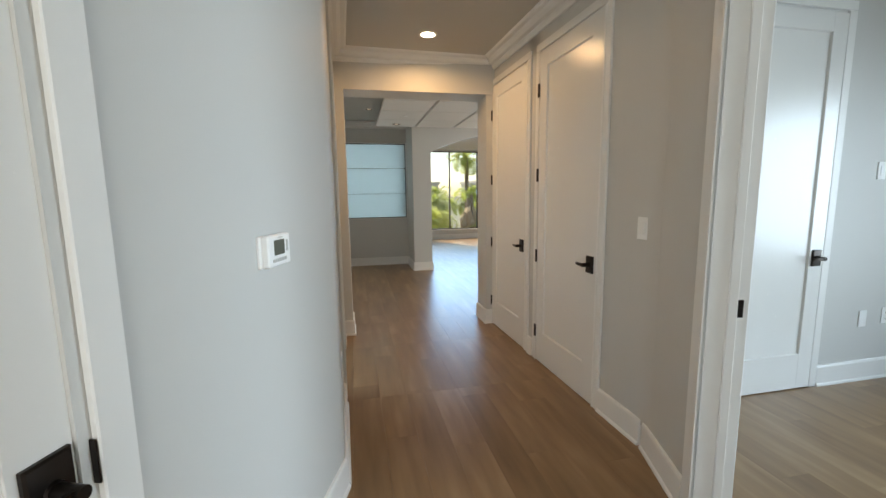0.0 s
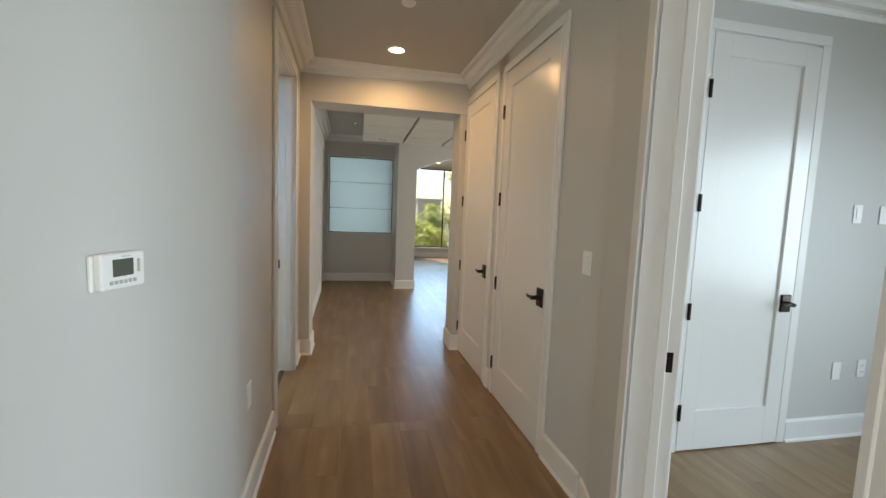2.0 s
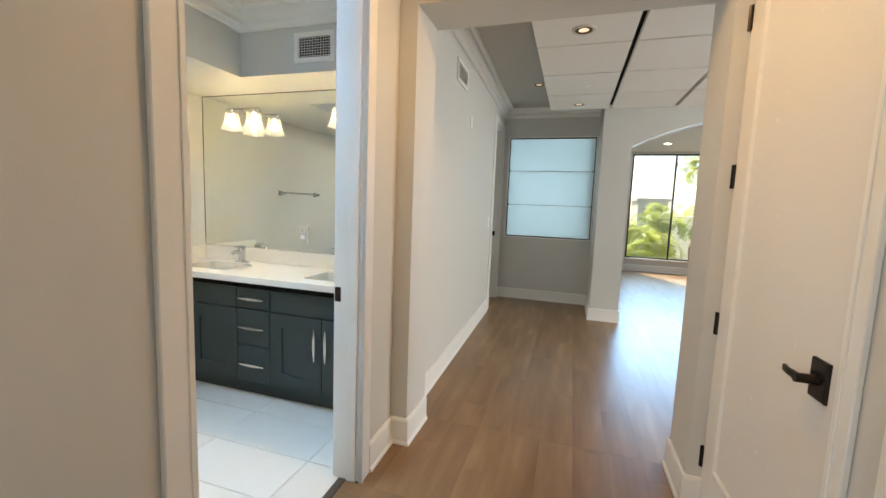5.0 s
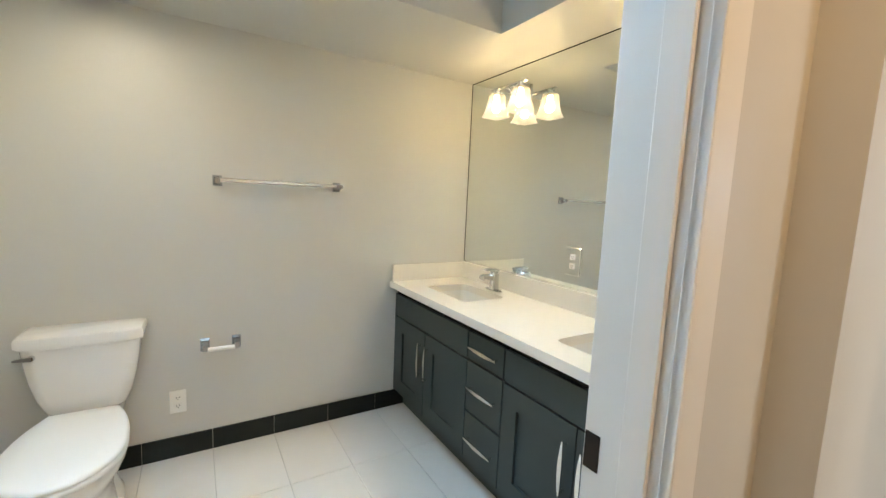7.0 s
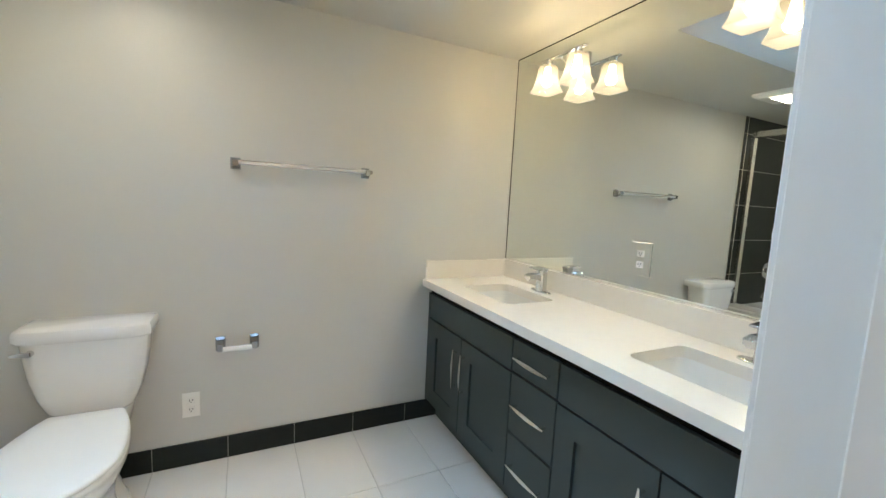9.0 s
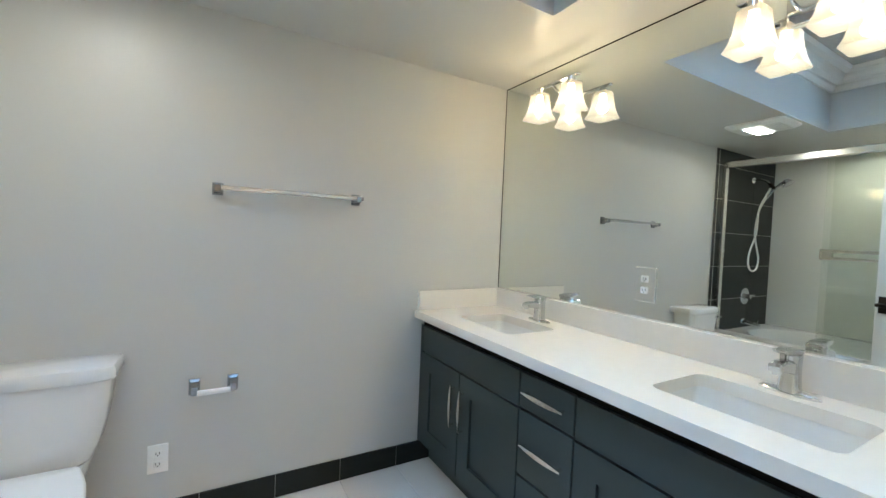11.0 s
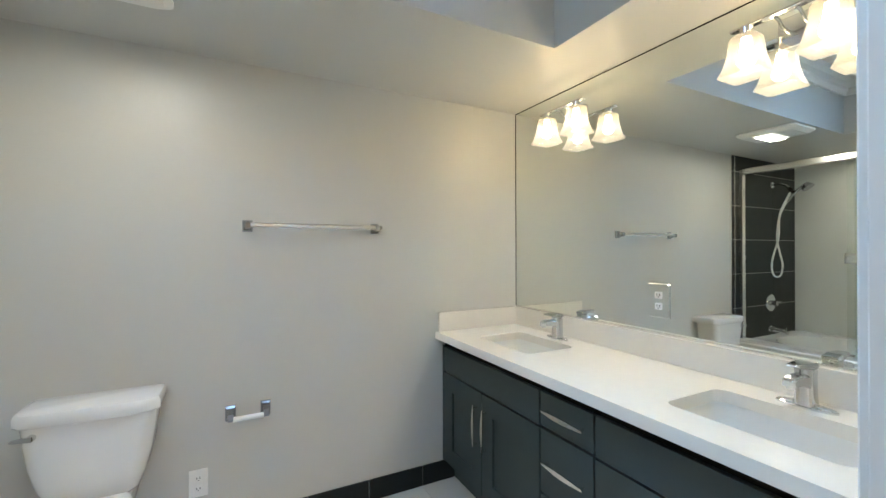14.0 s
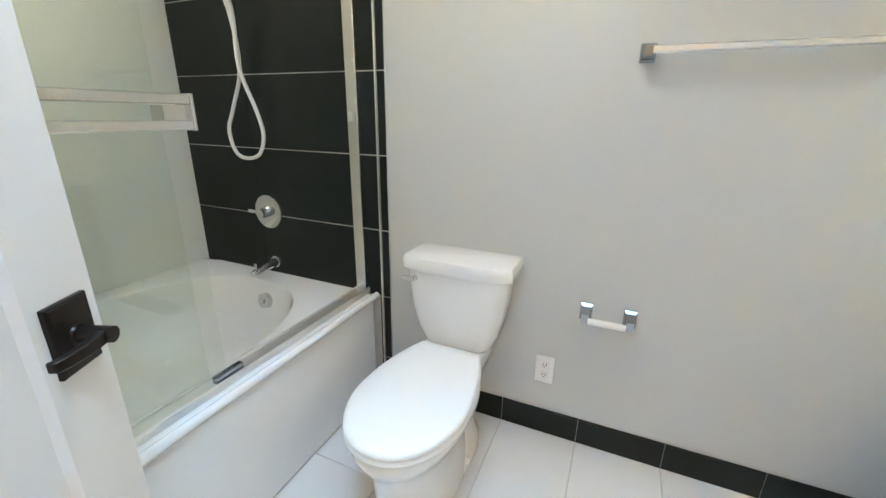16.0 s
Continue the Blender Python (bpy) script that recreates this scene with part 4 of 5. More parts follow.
def faucet(x):
    y, z = 4.665, CT
    root = thing("faucet", pose(x, y, z) @ Matrix.Diagonal((1, 1, 1.13, 1)), "chrome single-lever basin faucet with an oval base", "faucet", "vanity faucets")
    bm = bmesh.new()
    loft(bm, [oval(0, 0, 0, 0.074, 0.026), oval(0, 0, 0.004, 0.074, 0.026), oval(0, 0, 0.008, 0.068, 0.021)])
    part("base_plate", bm, CHROME, root, "", 40)
    bm = bmesh.new()
    loft(bm, [oval(0, 0, h, a, b, 24, 2.8) for h, a, b in ((0.006, 0.028, 0.026), (0.03, 0.025, 0.025), (0.075, 0.024, 0.025), (0.098, 0.025, 0.027), (0.102, 0.023, 0.025))])
    part("body", bm, CHROME, root, "", 40)
    bm = bmesh.new()
    rings = []
    for f, zz, hw, hh in ((0.0, 0.066, 0.020, 0.020), (-0.035, 0.074, 0.019, 0.015), (-0.070, 0.078, 0.018, 0.012), (-0.098, 0.076, 0.017, 0.010), (-0.104, 0.073, 0.014, 0.007)):
        rings.append([(a, f, zz + b) for a, b in ((-hw, -hh), (hw, -hh), (hw, hh * 0.6), (hw * 0.7, hh), (-hw * 0.7, hh), (-hw, hh * 0.6))])
    loft(bm, rings)
    rod(bm, (0, -0.088, 0.072), (0, -0.088, 0.058), 0.011, seg=14)
    part("spout", bm, CHROME, root, "", 35)
    bm = bmesh.new()
    rings = []
    for f, zz, hw, hh in ((0.026, 0.107, 0.022, 0.005), (-0.01, 0.110, 0.0225, 0.008), (-0.045, 0.112, 0.020, 0.006), (-0.078, 0.114, 0.017, 0.0035)):
        rings.append([(a, f, zz + b) for a, b in ((-hw, -hh), (hw, -hh), (hw * 0.9, hh), (-hw * 0.9, hh))])
    loft(bm, rings)
    bmesh.ops.bevel(bm, geom=list(bm.edges), offset=0.0015, segments=1, affect="EDGES")
    part("lever", bm, CHROME, root, "", 35)


for (x0, x1), fx in zip(SINKS, (-1.468, -0.443)):
    basin(x0, x1)
    faucet(fx)

mir = thing("mirror", pose(0, 0, 0), "large frameless wall mirror above the vanity", "mirror")
part("glass", boxes((WEST + 0.004, -0.10, MIRROR_Y - 0.0005, MIRROR_Y + 0.0055, 0.958, 2.150)), m_mirror, mir)
part("bottom_channel", boxes((WEST + 0.004, -0.10, MIRROR_Y - 0.004, MIRROR_Y + 0.005, 0.9525, 0.959)), SATIN, mir, "thin metal channel")
part("edge", boxes((WEST + 0.0005, WEST + 0.0038, MIRROR_Y - 0.002, MIRROR_Y + 0.0055, 0.953, 2.152)), DARK, mir, "dark polished edge")
part("top_edge", boxes((WEST + 0.0005, -0.10, MIRROR_Y - 0.002, MIRROR_Y + 0.0055, 2.1502, 2.1546)), DARK, mir, "dark polished edge")


def vanity_light(xc, span):
    root = thing("vanity_light", pose(xc, MIRROR_Y - 0.001, 1.994), "lit chrome vanity light with two flared square glass shades", "wall lamp", "vanity lights")
    part("backplate", boxes((-0.058, 0.058, -0.018, 0, -0.055, 0.045), bevel=0.003), CHROME, root)
    bm = bmesh.new()
    for x in (-0.028, 0.028):
        tube(bm, [(x, -0.010, -0.005), (x, -0.06, 0.0), (x, -0.085, 0.018), (x, -0.108, 0.022)], 0.005, 8)
    part("arm", bm, CHROME, root, "", 40)
    bm = boxes((-span / 2 - 0.045, span / 2 + 0.045, -0.123, -0.097, 0.021, 0.029), bevel=0.002)
    part("bar", bm, CHROME, root)
    for sx in (-span / 2, span / 2):
        bm = bmesh.new()
        rod(bm, (sx, -0.110, 0.021), (sx, -0.110, -0.012), 0.019, seg=18)
        cup = part("socket_cup", bm, CHROME, root, "", 40)
        bm = bmesh.new()
        rings = []
        for z, h in ((-0.002, 0.030), (-0.010, 0.036), (-0.035, 0.0385), (-0.07, 0.0425), (-0.105, 0.051), (-0.132, 0.062)):
            rings.append(rounded(sx - h, sx + h, -0.110 - h, -0.110 + h, z, h * 0.22, 3))
        for z, h in ((-0.132, 0.059), (-0.105, 0.048), (-0.07, 0.0395), (-0.035, 0.0355), (-0.010, 0.033)):
            rings.append(rounded(sx - h, sx + h, -0.110 - h, -0.110 + h, z, h * 0.22, 3))
        loft(bm, rings, True, False)
        part("shade", bm, SHADE, root, "lit opal glass shade", 35)
        bm = bmesh.new()
        bmesh.ops.create_uvsphere(bm, u_segments=18, v_segments=12, radius=0.027, matrix=Matrix.Translation((sx, -0.110, -0.078)))
        rod(bm, (sx, -0.110, -0.015), (sx, -0.110, -0.06), 0.014, 0.02, 14)
        part("bulb", bm, BULB, root, "glowing bulb", 60)


vanity_light(-1.416, 0.205)
vanity_light(-0.481, 0.208)

fan = thing("exhaust_fan", pose(-1.385, 2.84, SOFFIT), "white bathroom exhaust fan with a lit lens", "exhaust fan")
bm = bmesh.new()
loft(bm, [rounded(-0.185, 0.185, -0.157, 0.157, 0, 0.03), rounded(-0.185, 0.185, -0.157, 0.157, -0.012, 0.03), rounded(-0.160, 0.160, -0.132, 0.132, -0.030, 0.03)], True, True)
part("cover", bm, PLASTIC, fan, "", 30)
part("lens", boxes((-0.085, 0.040, -0.117, 0.117, -0.0335, -0.0285), bevel=0.002), FANLED, fan, "glowing lamp lens")
for i in range(6):
    part("louvre_slot", boxes((0.058 + i * 0.016, 0.064 + i * 0.016, -0.112, 0.112, -0.0315, -0.0295)), GROUT_D, fan)
area("fan_lamp_glow", (-1.407, 2.84, SOFFIT - 0.04), (-1.407, 2.84, 0), 0.10, 0.22, 2.0, (1.0, 0.94, 0.80))


def post(bm, y, z, w=0.042, h=0.052, out=0.055):
    loft(bm, [[(o, y + a * s * w / 2, z + b * s * h / 2) for a, b in ((-1, -1), (1, -1), (1, 1), (-1, 1))] for o, s in ((0, 1), (0.006, 1), (0.014, 0.72), (out, 0.55), (out + 0.008, 0.5))])


tb = thing("towel_bar", pose(WEST, 3.535, 1.415), "polished chrome square towel bar on the wall", "towel bar")
for y in (-0.300, 0.300):
    bm = bmesh.new()
    post(bm, y, 0)
    part("post", bm, DARK_CHROME, tb, "dull chrome post")
part("bar", boxes((0.040, 0.060, -0.315, 0.325, -0.006, 0.014), bevel=0.004), BRIGHT, tb, "pale polished bar")
tp = thing("toilet_paper_holder", pose(WEST, 3.238, 0.575), "chrome toilet paper holder with a white roller", "paper holder")
for y in (-0.072, 0.072):
    bm = bmesh.new()
    post(bm, y, 0.0, 0.042, 0.066, 0.062)
    part("post", bm, DARK_CHROME, tp, "dull chrome post")
bm = bmesh.new()
rod(bm, (0.056, -0.063, -0.012), (0.056, 0.063, -0.012), 0.011)
rod(bm, (0.056, -0.068, -0.012), (0.056, 0.068, -0.012), 0.006)
part("roller", bm, PLASTIC, tp, "white plastic roller", 40)


# toilet: faces +x from the west wall
def toilet(m):
    root = thing("toilet", m, "white two-piece toilet with the lid closed", "toilet")
    # local: x out from the wall, y along it, z up

    def egg(z, x0, x1, half, n=40, taper=0.0):
        """An oval in plan, blunt at the back (x0), round at the front (x1)."""
        out = []
        cx, rx = (x0 + x1) / 2, (x1 - x0) / 2
        for i in range(n):
            a = 2 * math.pi * i / n
            c, s = math.cos(a), math.sin(a)
            e = 2 / 2.0 if c > 0 else 2 / 2.7
            px = cx + rx * math.copysign(abs(c) ** e, c)
            py = half * math.copysign(abs(s) ** (2 / 2.2), s) * (1 - taper * max(0, c))
            out.append((px, py, z))
        return out

    def cover(z, x0, x1, half, n=24):
        """The outline of seat and lid: round in front, drawn in to a straight hinge edge behind."""
        xm = x0 + (x1 - x0) * 0.56
        front = [(xm + (x1 - xm) * math.cos(a), half * math.sin(a), z) for a in [-math.pi / 2 + math.pi * i / n for i in range(n + 1)]]
        back = [(xm + (x0 - xm) * f, half * (1 - 0.36 * f ** 2.2), z) for f in (0.15, 0.3, 0.45, 0.6, 0.75, 0.88, 0.96, 1.0)]
        return front + back + [(x, -y, z) for x, y, z in back[::-1]]

    bm = bmesh.new()
    loft(bm, [egg(0.0, 0.14, 0.676, 0.126), egg(0.012, 0.14, 0.676, 0.126), egg(0.05, 0.15, 0.668, 0.118), egg(0.13, 0.17, 0.660, 0.108), egg(0.22, 0.17, 0.668, 0.118), egg(0.27, 0.17, 0.680, 0.132), egg(0.31, 0.17, 0.708, 0.157), egg(0.345, 0.17, 0.722, 0.171), egg(0.375, 0.17, 0.723, 0.173), egg(0.385, 0.18, 0.713, 0.163)])
    part("bowl", bm, PORC, root, "", 60)
    bm = bmesh.new()
    loft(bm, [rounded(0.015, 0.24, -0.105, 0.105, 0.30, 0.03), rounded(0.015, 0.24, -0.125, 0.125, 0.385, 0.03), rounded(0.02, 0.235, -0.12, 0.12, 0.405, 0.03)])
    part("tank_deck", bm, PORC, root, "", 50)
    bm = bmesh.new()
    loft(bm, [egg(0.0, 0.05, 0.50, 0.128), egg(0.022, 0.05, 0.50, 0.128), egg(0.045, 0.07, 0.46, 0.116), egg(0.16, 0.09, 0.40, 0.085), egg(0.33, 0.10, 0.38, 0.10)])
    part("foot", bm, PORC, root, "", 50)
    for s in (-1, 1):
        bm = bmesh.new()
        bmesh.ops.create_uvsphere(bm, u_segments=14, v_segments=8, radius=0.016, matrix=Matrix.Translation((0.30, s * 0.116, 0.034)))
        part("bolt_cap", bm, PLASTIC, root, "", 60)
    bm = bmesh.new()
    loft(bm, [cover(*r) for r in ((0.386, 0.210, 0.730, 0.176), (0.392, 0.207, 0.735, 0.181), (0.402, 0.207, 0.735, 0.181), (0.408, 0.212, 0.730, 0.177))])
    part("seat", bm, PLASTIC, root, "white toilet seat", 60)
    bm = bmesh.new()
    loft(bm, [cover(*r) for r in ((0.410, 0.196, 0.732, 0.178), (0.414, 0.193, 0.736, 0.182), (0.424, 0.193, 0.734, 0.181), (0.431, 0.200, 0.722, 0.170), (0.4345, 0.25, 0.65, 0.115), (0.4355, 0.34, 0.55, 0.05))])
    part("lid", bm, PLASTIC, root, "closed white lid", 60)
    for s in (-0.07, 0.07):
        part("lid_hinge", boxes((0.198, 0.232, s - 0.02, s + 0.02, 0.395, 0.428), bevel=0.005), PLASTIC, root)
    bm = bmesh.new()
    rings = []
    for z, hw, d0, d1 in ((0.405, 0.125, 0.020, 0.160), (0.42, 0.138, 0.018, 0.166), (0.48, 0.160, 0.014, 0.176), (0.56, 0.178, 0.012, 0.183), (0.65, 0.190, 0.010, 0.187), (0.715, 0.195, 0.010, 0.188)):
        rings.append(rounded(d0, d1, -hw, hw, z, 0.045, 5))
    loft(bm, rings)
    part("tank", bm, PORC, root, "", 50)
    bm = bmesh.new()

    def lidring(z, g):
        x0, x1, h, c = 0.002 + g, 0.200 - g, 0.209 - g, 0.040
        return [(x0, -h, z), (x1 - c * 0.8, -h, z), (x1 - c * 0.2, -h + c * 0.6, z), (x1, -h + c * 1.6, z), (x1, h - c * 1.6, z), (x1 - c * 0.2, h - c * 0.6, z), (x1 - c * 0.8, h, z), (x0, h, z)]

    loft(bm, [lidring(0.7155, 0.004), lidring(0.722, 0.0), lidring(0.750, 0.0), lidring(0.764, 0.006), lidring(0.770, 0.025)])
    part("tank_lid", bm, PORC, root, "bevelled porcelain tank lid", 35)
    bm = bmesh.new()
    rod(bm, (0.177, -0.150, 0.685), (0.204, -0.150, 0.685), 0.013, 0.010)
    rings = []
    for f, hh in ((0.0, 0.009), (-0.02, 0.008), (-0.045, 0.006), (-0.056, 0.003)):
        rings.append([(0.204 + b, -0.145 + f, 0.686 + a) for a, b in ((-hh, -0.004), (-hh, 0.004), (hh, 0.004), (hh, -0.004))])
    loft(bm, rings)
    part("flush_lever", bm, CHROME, root, "chrome flush lever", 35)
    bm = bmesh.new()
    tube(bm, [(0.09, -0.12, 0.42), (0.09, -0.17, 0.30), (0.05, -0.19, 0.20), (0.03, -0.19, 0.15)], 0.005, 8)
    part("supply_hose", bm, SATIN, root, "braided metal supply hose", 40)
    return root


toilet(pose(WEST, 2.720, 0) @ Matrix.Diagonal((1.012, 1.0, 0.976, 1.0)))

# bathtub with an oval well
tub = thing("bathtub", pose(0, 0, 0), "white alcove bathtub with an oval well and flat apron", "bathtub")
RIM = 0.475
bm = bmesh.new()
tcx, tcy = (WEST + TUB_X1) / 2, (TUB_Y0 + TUB_Y1) / 2 - 0.03
N = 48
outer = []
for i in range(N):
    a = 2 * math.pi * i / N
    c, s = math.cos(a), math.sin(a)
    k = 1 / max(abs(c) / ((TUB_X1 - WEST) / 2 - 0.001), abs(s) / ((TUB_Y1 - TUB_Y0) / 2 - 0.001))
    outer.append(((WEST + TUB_X1) / 2 + k * c, (TUB_Y0 + TUB_Y1) / 2 + k * s, RIM))
low = [(x, y, 0.0) for x, y, z in outer]
wells = [oval(tcx, tcy, z, rx, ry, N, 2.35) for z, rx, ry in ((RIM, 0.665, 0.445), (RIM - 0.006, 0.650, 0.432), (RIM - 0.03, 0.640, 0.422), (0.30, 0.615, 0.395), (0.16, 0.575, 0.35), (0.11, 0.53, 0.31), (0.09, 0.45, 0.24))]
loft(bm, [low, outer] + wells, True, True)
part("shell", bm, PORC, tub, "", 40)
bm = bmesh.new()
rod(bm, (WEST + 0.116, 1.735, 0.375), (WEST + 0.150, 1.730, 0.381), 0.039, 0.036, 24)
rod(bm, (WEST + 0.146, 1.730, 0.380), (WEST + 0.158, 1.729, 0.383), 0.014, 0.012, 14)
part("overflow", bm, CHROME, tub, "chrome overflow plate", 40)
bm = bmesh.new()
loft(bm, [[(x, TUB_Y1 - 0.004 + 0.015 * math.cos(t), RIM - 0.009 + 0.015 * math.sin(t)) for t in [2 * math.pi * i / 20 for i in range(20)]] for x in (WEST + 0.002, TUB_X1 - 0.002)], True, True)
part("apron_lip", bm, PORC, tub, "rounded white lip over the apron", 40)

# white wall panels over the tub
setting("wall_panel_tub_back", boxes((WEST + 0.012, TUB_X1, TUB_Y0 - 0.006, TUB_Y0 + 0.004, RIM + 0.001, SOFFIT)), WHITEPANEL, "glossy white panel behind the bathtub")
setting("wall_panel_tub_end", boxes((TUB_X1 - 0.010, TUB_X1 - 0.0005, TUB_Y0 + 0.004, TUB_Y1 - 0.11, RIM + 0.001, SOFFIT)), WHITEPANEL, "glossy white panel at the end of the bathtub")

# shower screen: two sliding panes, both at the far end
scr = thing("shower_screen", pose(0, 0, 0), "chrome sliding shower screen with two clear panes", "shower screen")
GY = 2.222
part("track", boxes((WEST + 0.014, TUB_X1 - 0.011, GY - 0.030, GY + 0.030, RIM + 0.0005, RIM + 0.020), (WEST + 0.014, TUB_X1 - 0.011, GY - 0.030, GY - 0.024, RIM + 0.020, RIM + 0.027), (WEST + 0.014, TUB_X1 - 0.011, GY + 0.024, GY + 0.030, RIM + 0.020, RIM + 0.027), bevel=0.0015), TRACK, scr, "brushed metal bottom track")
part("header", boxes((WEST + 0.014, TUB_X1 - 0.011, GY - 0.030, GY + 0.034, 1.975, 2.030), bevel=0.006), SATIN, scr, "satin header rail")
for x0, x1 in ((WEST + 0.0125, WEST + 0.044), (TUB_X1 - 0.043, TUB_X1 - 0.0115)):
    part("wall_jamb", boxes((x0, x1, GY - 0.022, GY + 0.026, RIM + 0.020, 1.976), bevel=0.002), SATIN, scr)
part("bumper", boxes((WEST + 0.042, WEST + 0.055, GY - 0.010, GY + 0.014, 1.205, 1.245), bevel=0.003), GROUT_D, scr, "grey bumper")
for y, x0, x1 in ((GY + 0.012, -1.190, -0.470), (GY - 0.014, -1.155, -0.455)):
    pane = part("pane", boxes((x0, x1, y - 0.003, y + 0.003, RIM + 0.024, 1.985)), SHOWER, scr, "clear glass sliding pane")
    pane.visible_shadow = False
part("guide", boxes((-1.245, -1.150, GY + 0.000, GY + 0.020, RIM + 0.0205, RIM + 0.042), bevel=0.003), DARK_CHROME, scr, "dark grey pane guide")
rail = part("towel_rail", boxes((-1.178, -0.50, GY + 0.060, GY + 0.072, 1.252, 1.274), (-1.178, -0.50, GY + 0.060, GY + 0.072, 1.197, 1.218), bevel=0.002), SATIN, scr, "double chrome towel rail on the pane")
part("bracket", boxes((-1.186, -1.178, GY + 0.016, GY + 0.073, 1.195, 1.276), bevel=0.001), SATIN, rail)
part("bracket", boxes((-0.500, -0.492, GY + 0.016, GY + 0.073, 1.195, 1.276), bevel=0.001), SATIN, rail)
for x in (-1.150, -0.53):
    part("mount", boxes((x - 0.030, x + 0.030, GY + 0.0155, GY + 0.060, 1.212, 1.250)), SATIN, rail)

# shower fittings on the west wall
FX, SYC = WEST + 0.0115, 1.690
val = thing("shower_valve", pose(FX, SYC, 0.785), "round chrome shower valve with a lever", "shower valve")
bm = bmesh.new()
rod(bm, (0, 0, 0), (0.006, 0, 0), 0.082, 0.080, 36)
rod(bm, (0.006, 0, 0), (0.010, 0, 0), 0.076, 0.060, 36)
part("escutcheon", bm, CHROME, val, "", 35)
bm = bmesh.new()
rod(bm, (0.008, 0, 0), (0.055, 0, 0), 0.026, 0.023, 24)
part("hub", bm, CHROME, val, "", 40)
bm = bmesh.new()
loft(bm, [[(0.040 + o, a * w2 + f, 0.004 + b * 0.008 + g) for a, b in ((-1, -1), (1, -1), (1, 1), (-1, 1))] for f, g, o, w2 in ((0.0, 0.0, 0.0, 0.012), (-0.02, 0.002, 0.010, 0.012), (-0.055, 0.006, 0.020, 0.010))])
part("lever", bm, CHROME, val, "", 35)
sp = thing("tub_spout", pose(FX, 1.705, 0.535), "chrome tub spout with a diverter knob", "tub spout")
bm = bmesh.new()
rod(bm, (0, 0, 0), (0.010, 0, 0), 0.030, 0.028, 24)
loft(bm, [[(o, w2 * math.cos(t), z + h2 * math.sin(t)) for t in [2 * math.pi * i / 20 for i in range(20)]] for o, z, w2, h2 in ((0.008, 0, 0.024, 0.022), (0.06, -0.004, 0.024, 0.020), (0.12, -0.012, 0.024, 0.016), (0.150, -0.020, 0.022, 0.010))])
part("spout", bm, CHROME, sp, "", 40)
bm = bmesh.new()
rod(bm, (0.128, 0, -0.004), (0.128, 0, 0.022), 0.005, seg=10)
rod(bm, (0.128, 0, 0.020), (0.128, 0, 0.030), 0.009, 0.008, 12)
part("diverter", bm, CHROME, sp, "", 40)
sh = thing("hand_shower", pose(FX, SYC - 0.035, 0), "chrome hand shower with a pale looped hose", "hand shower")
bm = bmesh.new()
rod(bm, (0, 0, 1.93), (0.008, 0, 1.93), 0.030, 0.026, 24)
part("flange", bm, CHROME, sh, "", 40)
bm = bmesh.new()
tube(bm, [(0.005, 0, 1.93), (0.06, 0, 1.935), (0.11, 0, 1.915), (0.145, 0, 1.875)], 0.010, 12)
part("shower_arm", bm, CHROME, sh, "", 40)
bm = bmesh.new()
rod(bm, (0.135, 0, 1.885), (0.160, 0, 1.850), 0.018, 0.020, 16)
rod(bm, (0.150, 0, 1.855), (0.185, 0, 1.835), 0.015, 0.015, 12)
part("bracket", bm, BLACK, sh, "dark plastic holder", 40)
bm = bmesh.new()
tube(bm, [(0.120, 0.0, 1.755), (0.150, 0, 1.80), (0.185, 0, 1.84), (0.235, 0, 1.885), (0.265, 0, 1.90)], 0.012, 12)
rod(bm, (0.255, 0, 1.905), (0.282, 0, 1.868), 0.030, 0.052, 24)
part("hand_piece", bm, CHROME, sh, "", 40)
bm = bmesh.new()
hose = [Vector(p) for p in ((0.118, 0.0, 1.755), (0.075, 0.030, 1.63), (0.05, 0.024, 1.415), (0.04, -0.06, 1.25), (0.04, -0.103, 1.16), (0.04, -0.080, 1.065), (0.04, -0.018, 1.037), (0.04, 0.065, 1.058), (0.04, 0.103, 1.14), (0.045, 0.085, 1.24), (0.068, 0.040, 1.415), (0.085, 0.058, 1.63), (0.125, 0.02, 1.78), (0.150, 0.0, 1.85))]
smoothed = []
for i in range(len(hose) - 1):
    p0, p1, p2, p3 = hose[max(i - 1, 0)], hose[i], hose[i + 1], hose[min(i + 2, len(hose) - 1)]
    for k in range(5):
        u = k / 5
        smoothed.append(0.5 * ((2 * p1) + (p2 - p0) * u + (2 * p0 - 5 * p1 + 4 * p2 - p3) * u * u + (3 * p1 - p0 - 3 * p2 + p3) * u ** 3))
tube(bm, smoothed + [hose[-1]], 0.0085, 10)
part("hose", bm, PLASTIC, sh, "pale grey flexible hose", 60)

# ---- windows ----
fw = thing("window_1", pose(0, 0, 0), "frosted three-light window with thin dark bars", "window", kind="structure")
for r in ((0.065, 1.262, 8.215, 8.245, 2.352, 2.365), (0.065, 1.262, 8.215, 8.245, 0.935, 0.947), (0.065, 0.076, 8.215, 8.245, 0.947, 2.352), (1.251, 1.262, 8.215, 8.245, 0.947, 2.352)):
    part("window_frame", boxes(r), BLACK, fw, "slim dark window frame")
for z0, z1 in ((0.947, 1.402), (1.406, 1.892), (1.896, 2.352)):
    part("pane", boxes((0.076, 1.251, 8.228, 8.236, z0, z1)), FROST, fw, "blue-white frosted pane")
for z in (1.404, 1.894):
    part("glazing_bar", boxes((0.076, 1.251, 8.226, 8.240, z - 0.002, z + 0.002)), BLACK, fw)
    for x in (0.083, 1.232):
        part("clip", boxes((x, x + 0.012, 8.212, 8.228, z - 0.012, z + 0.012)), BLACK, fw)
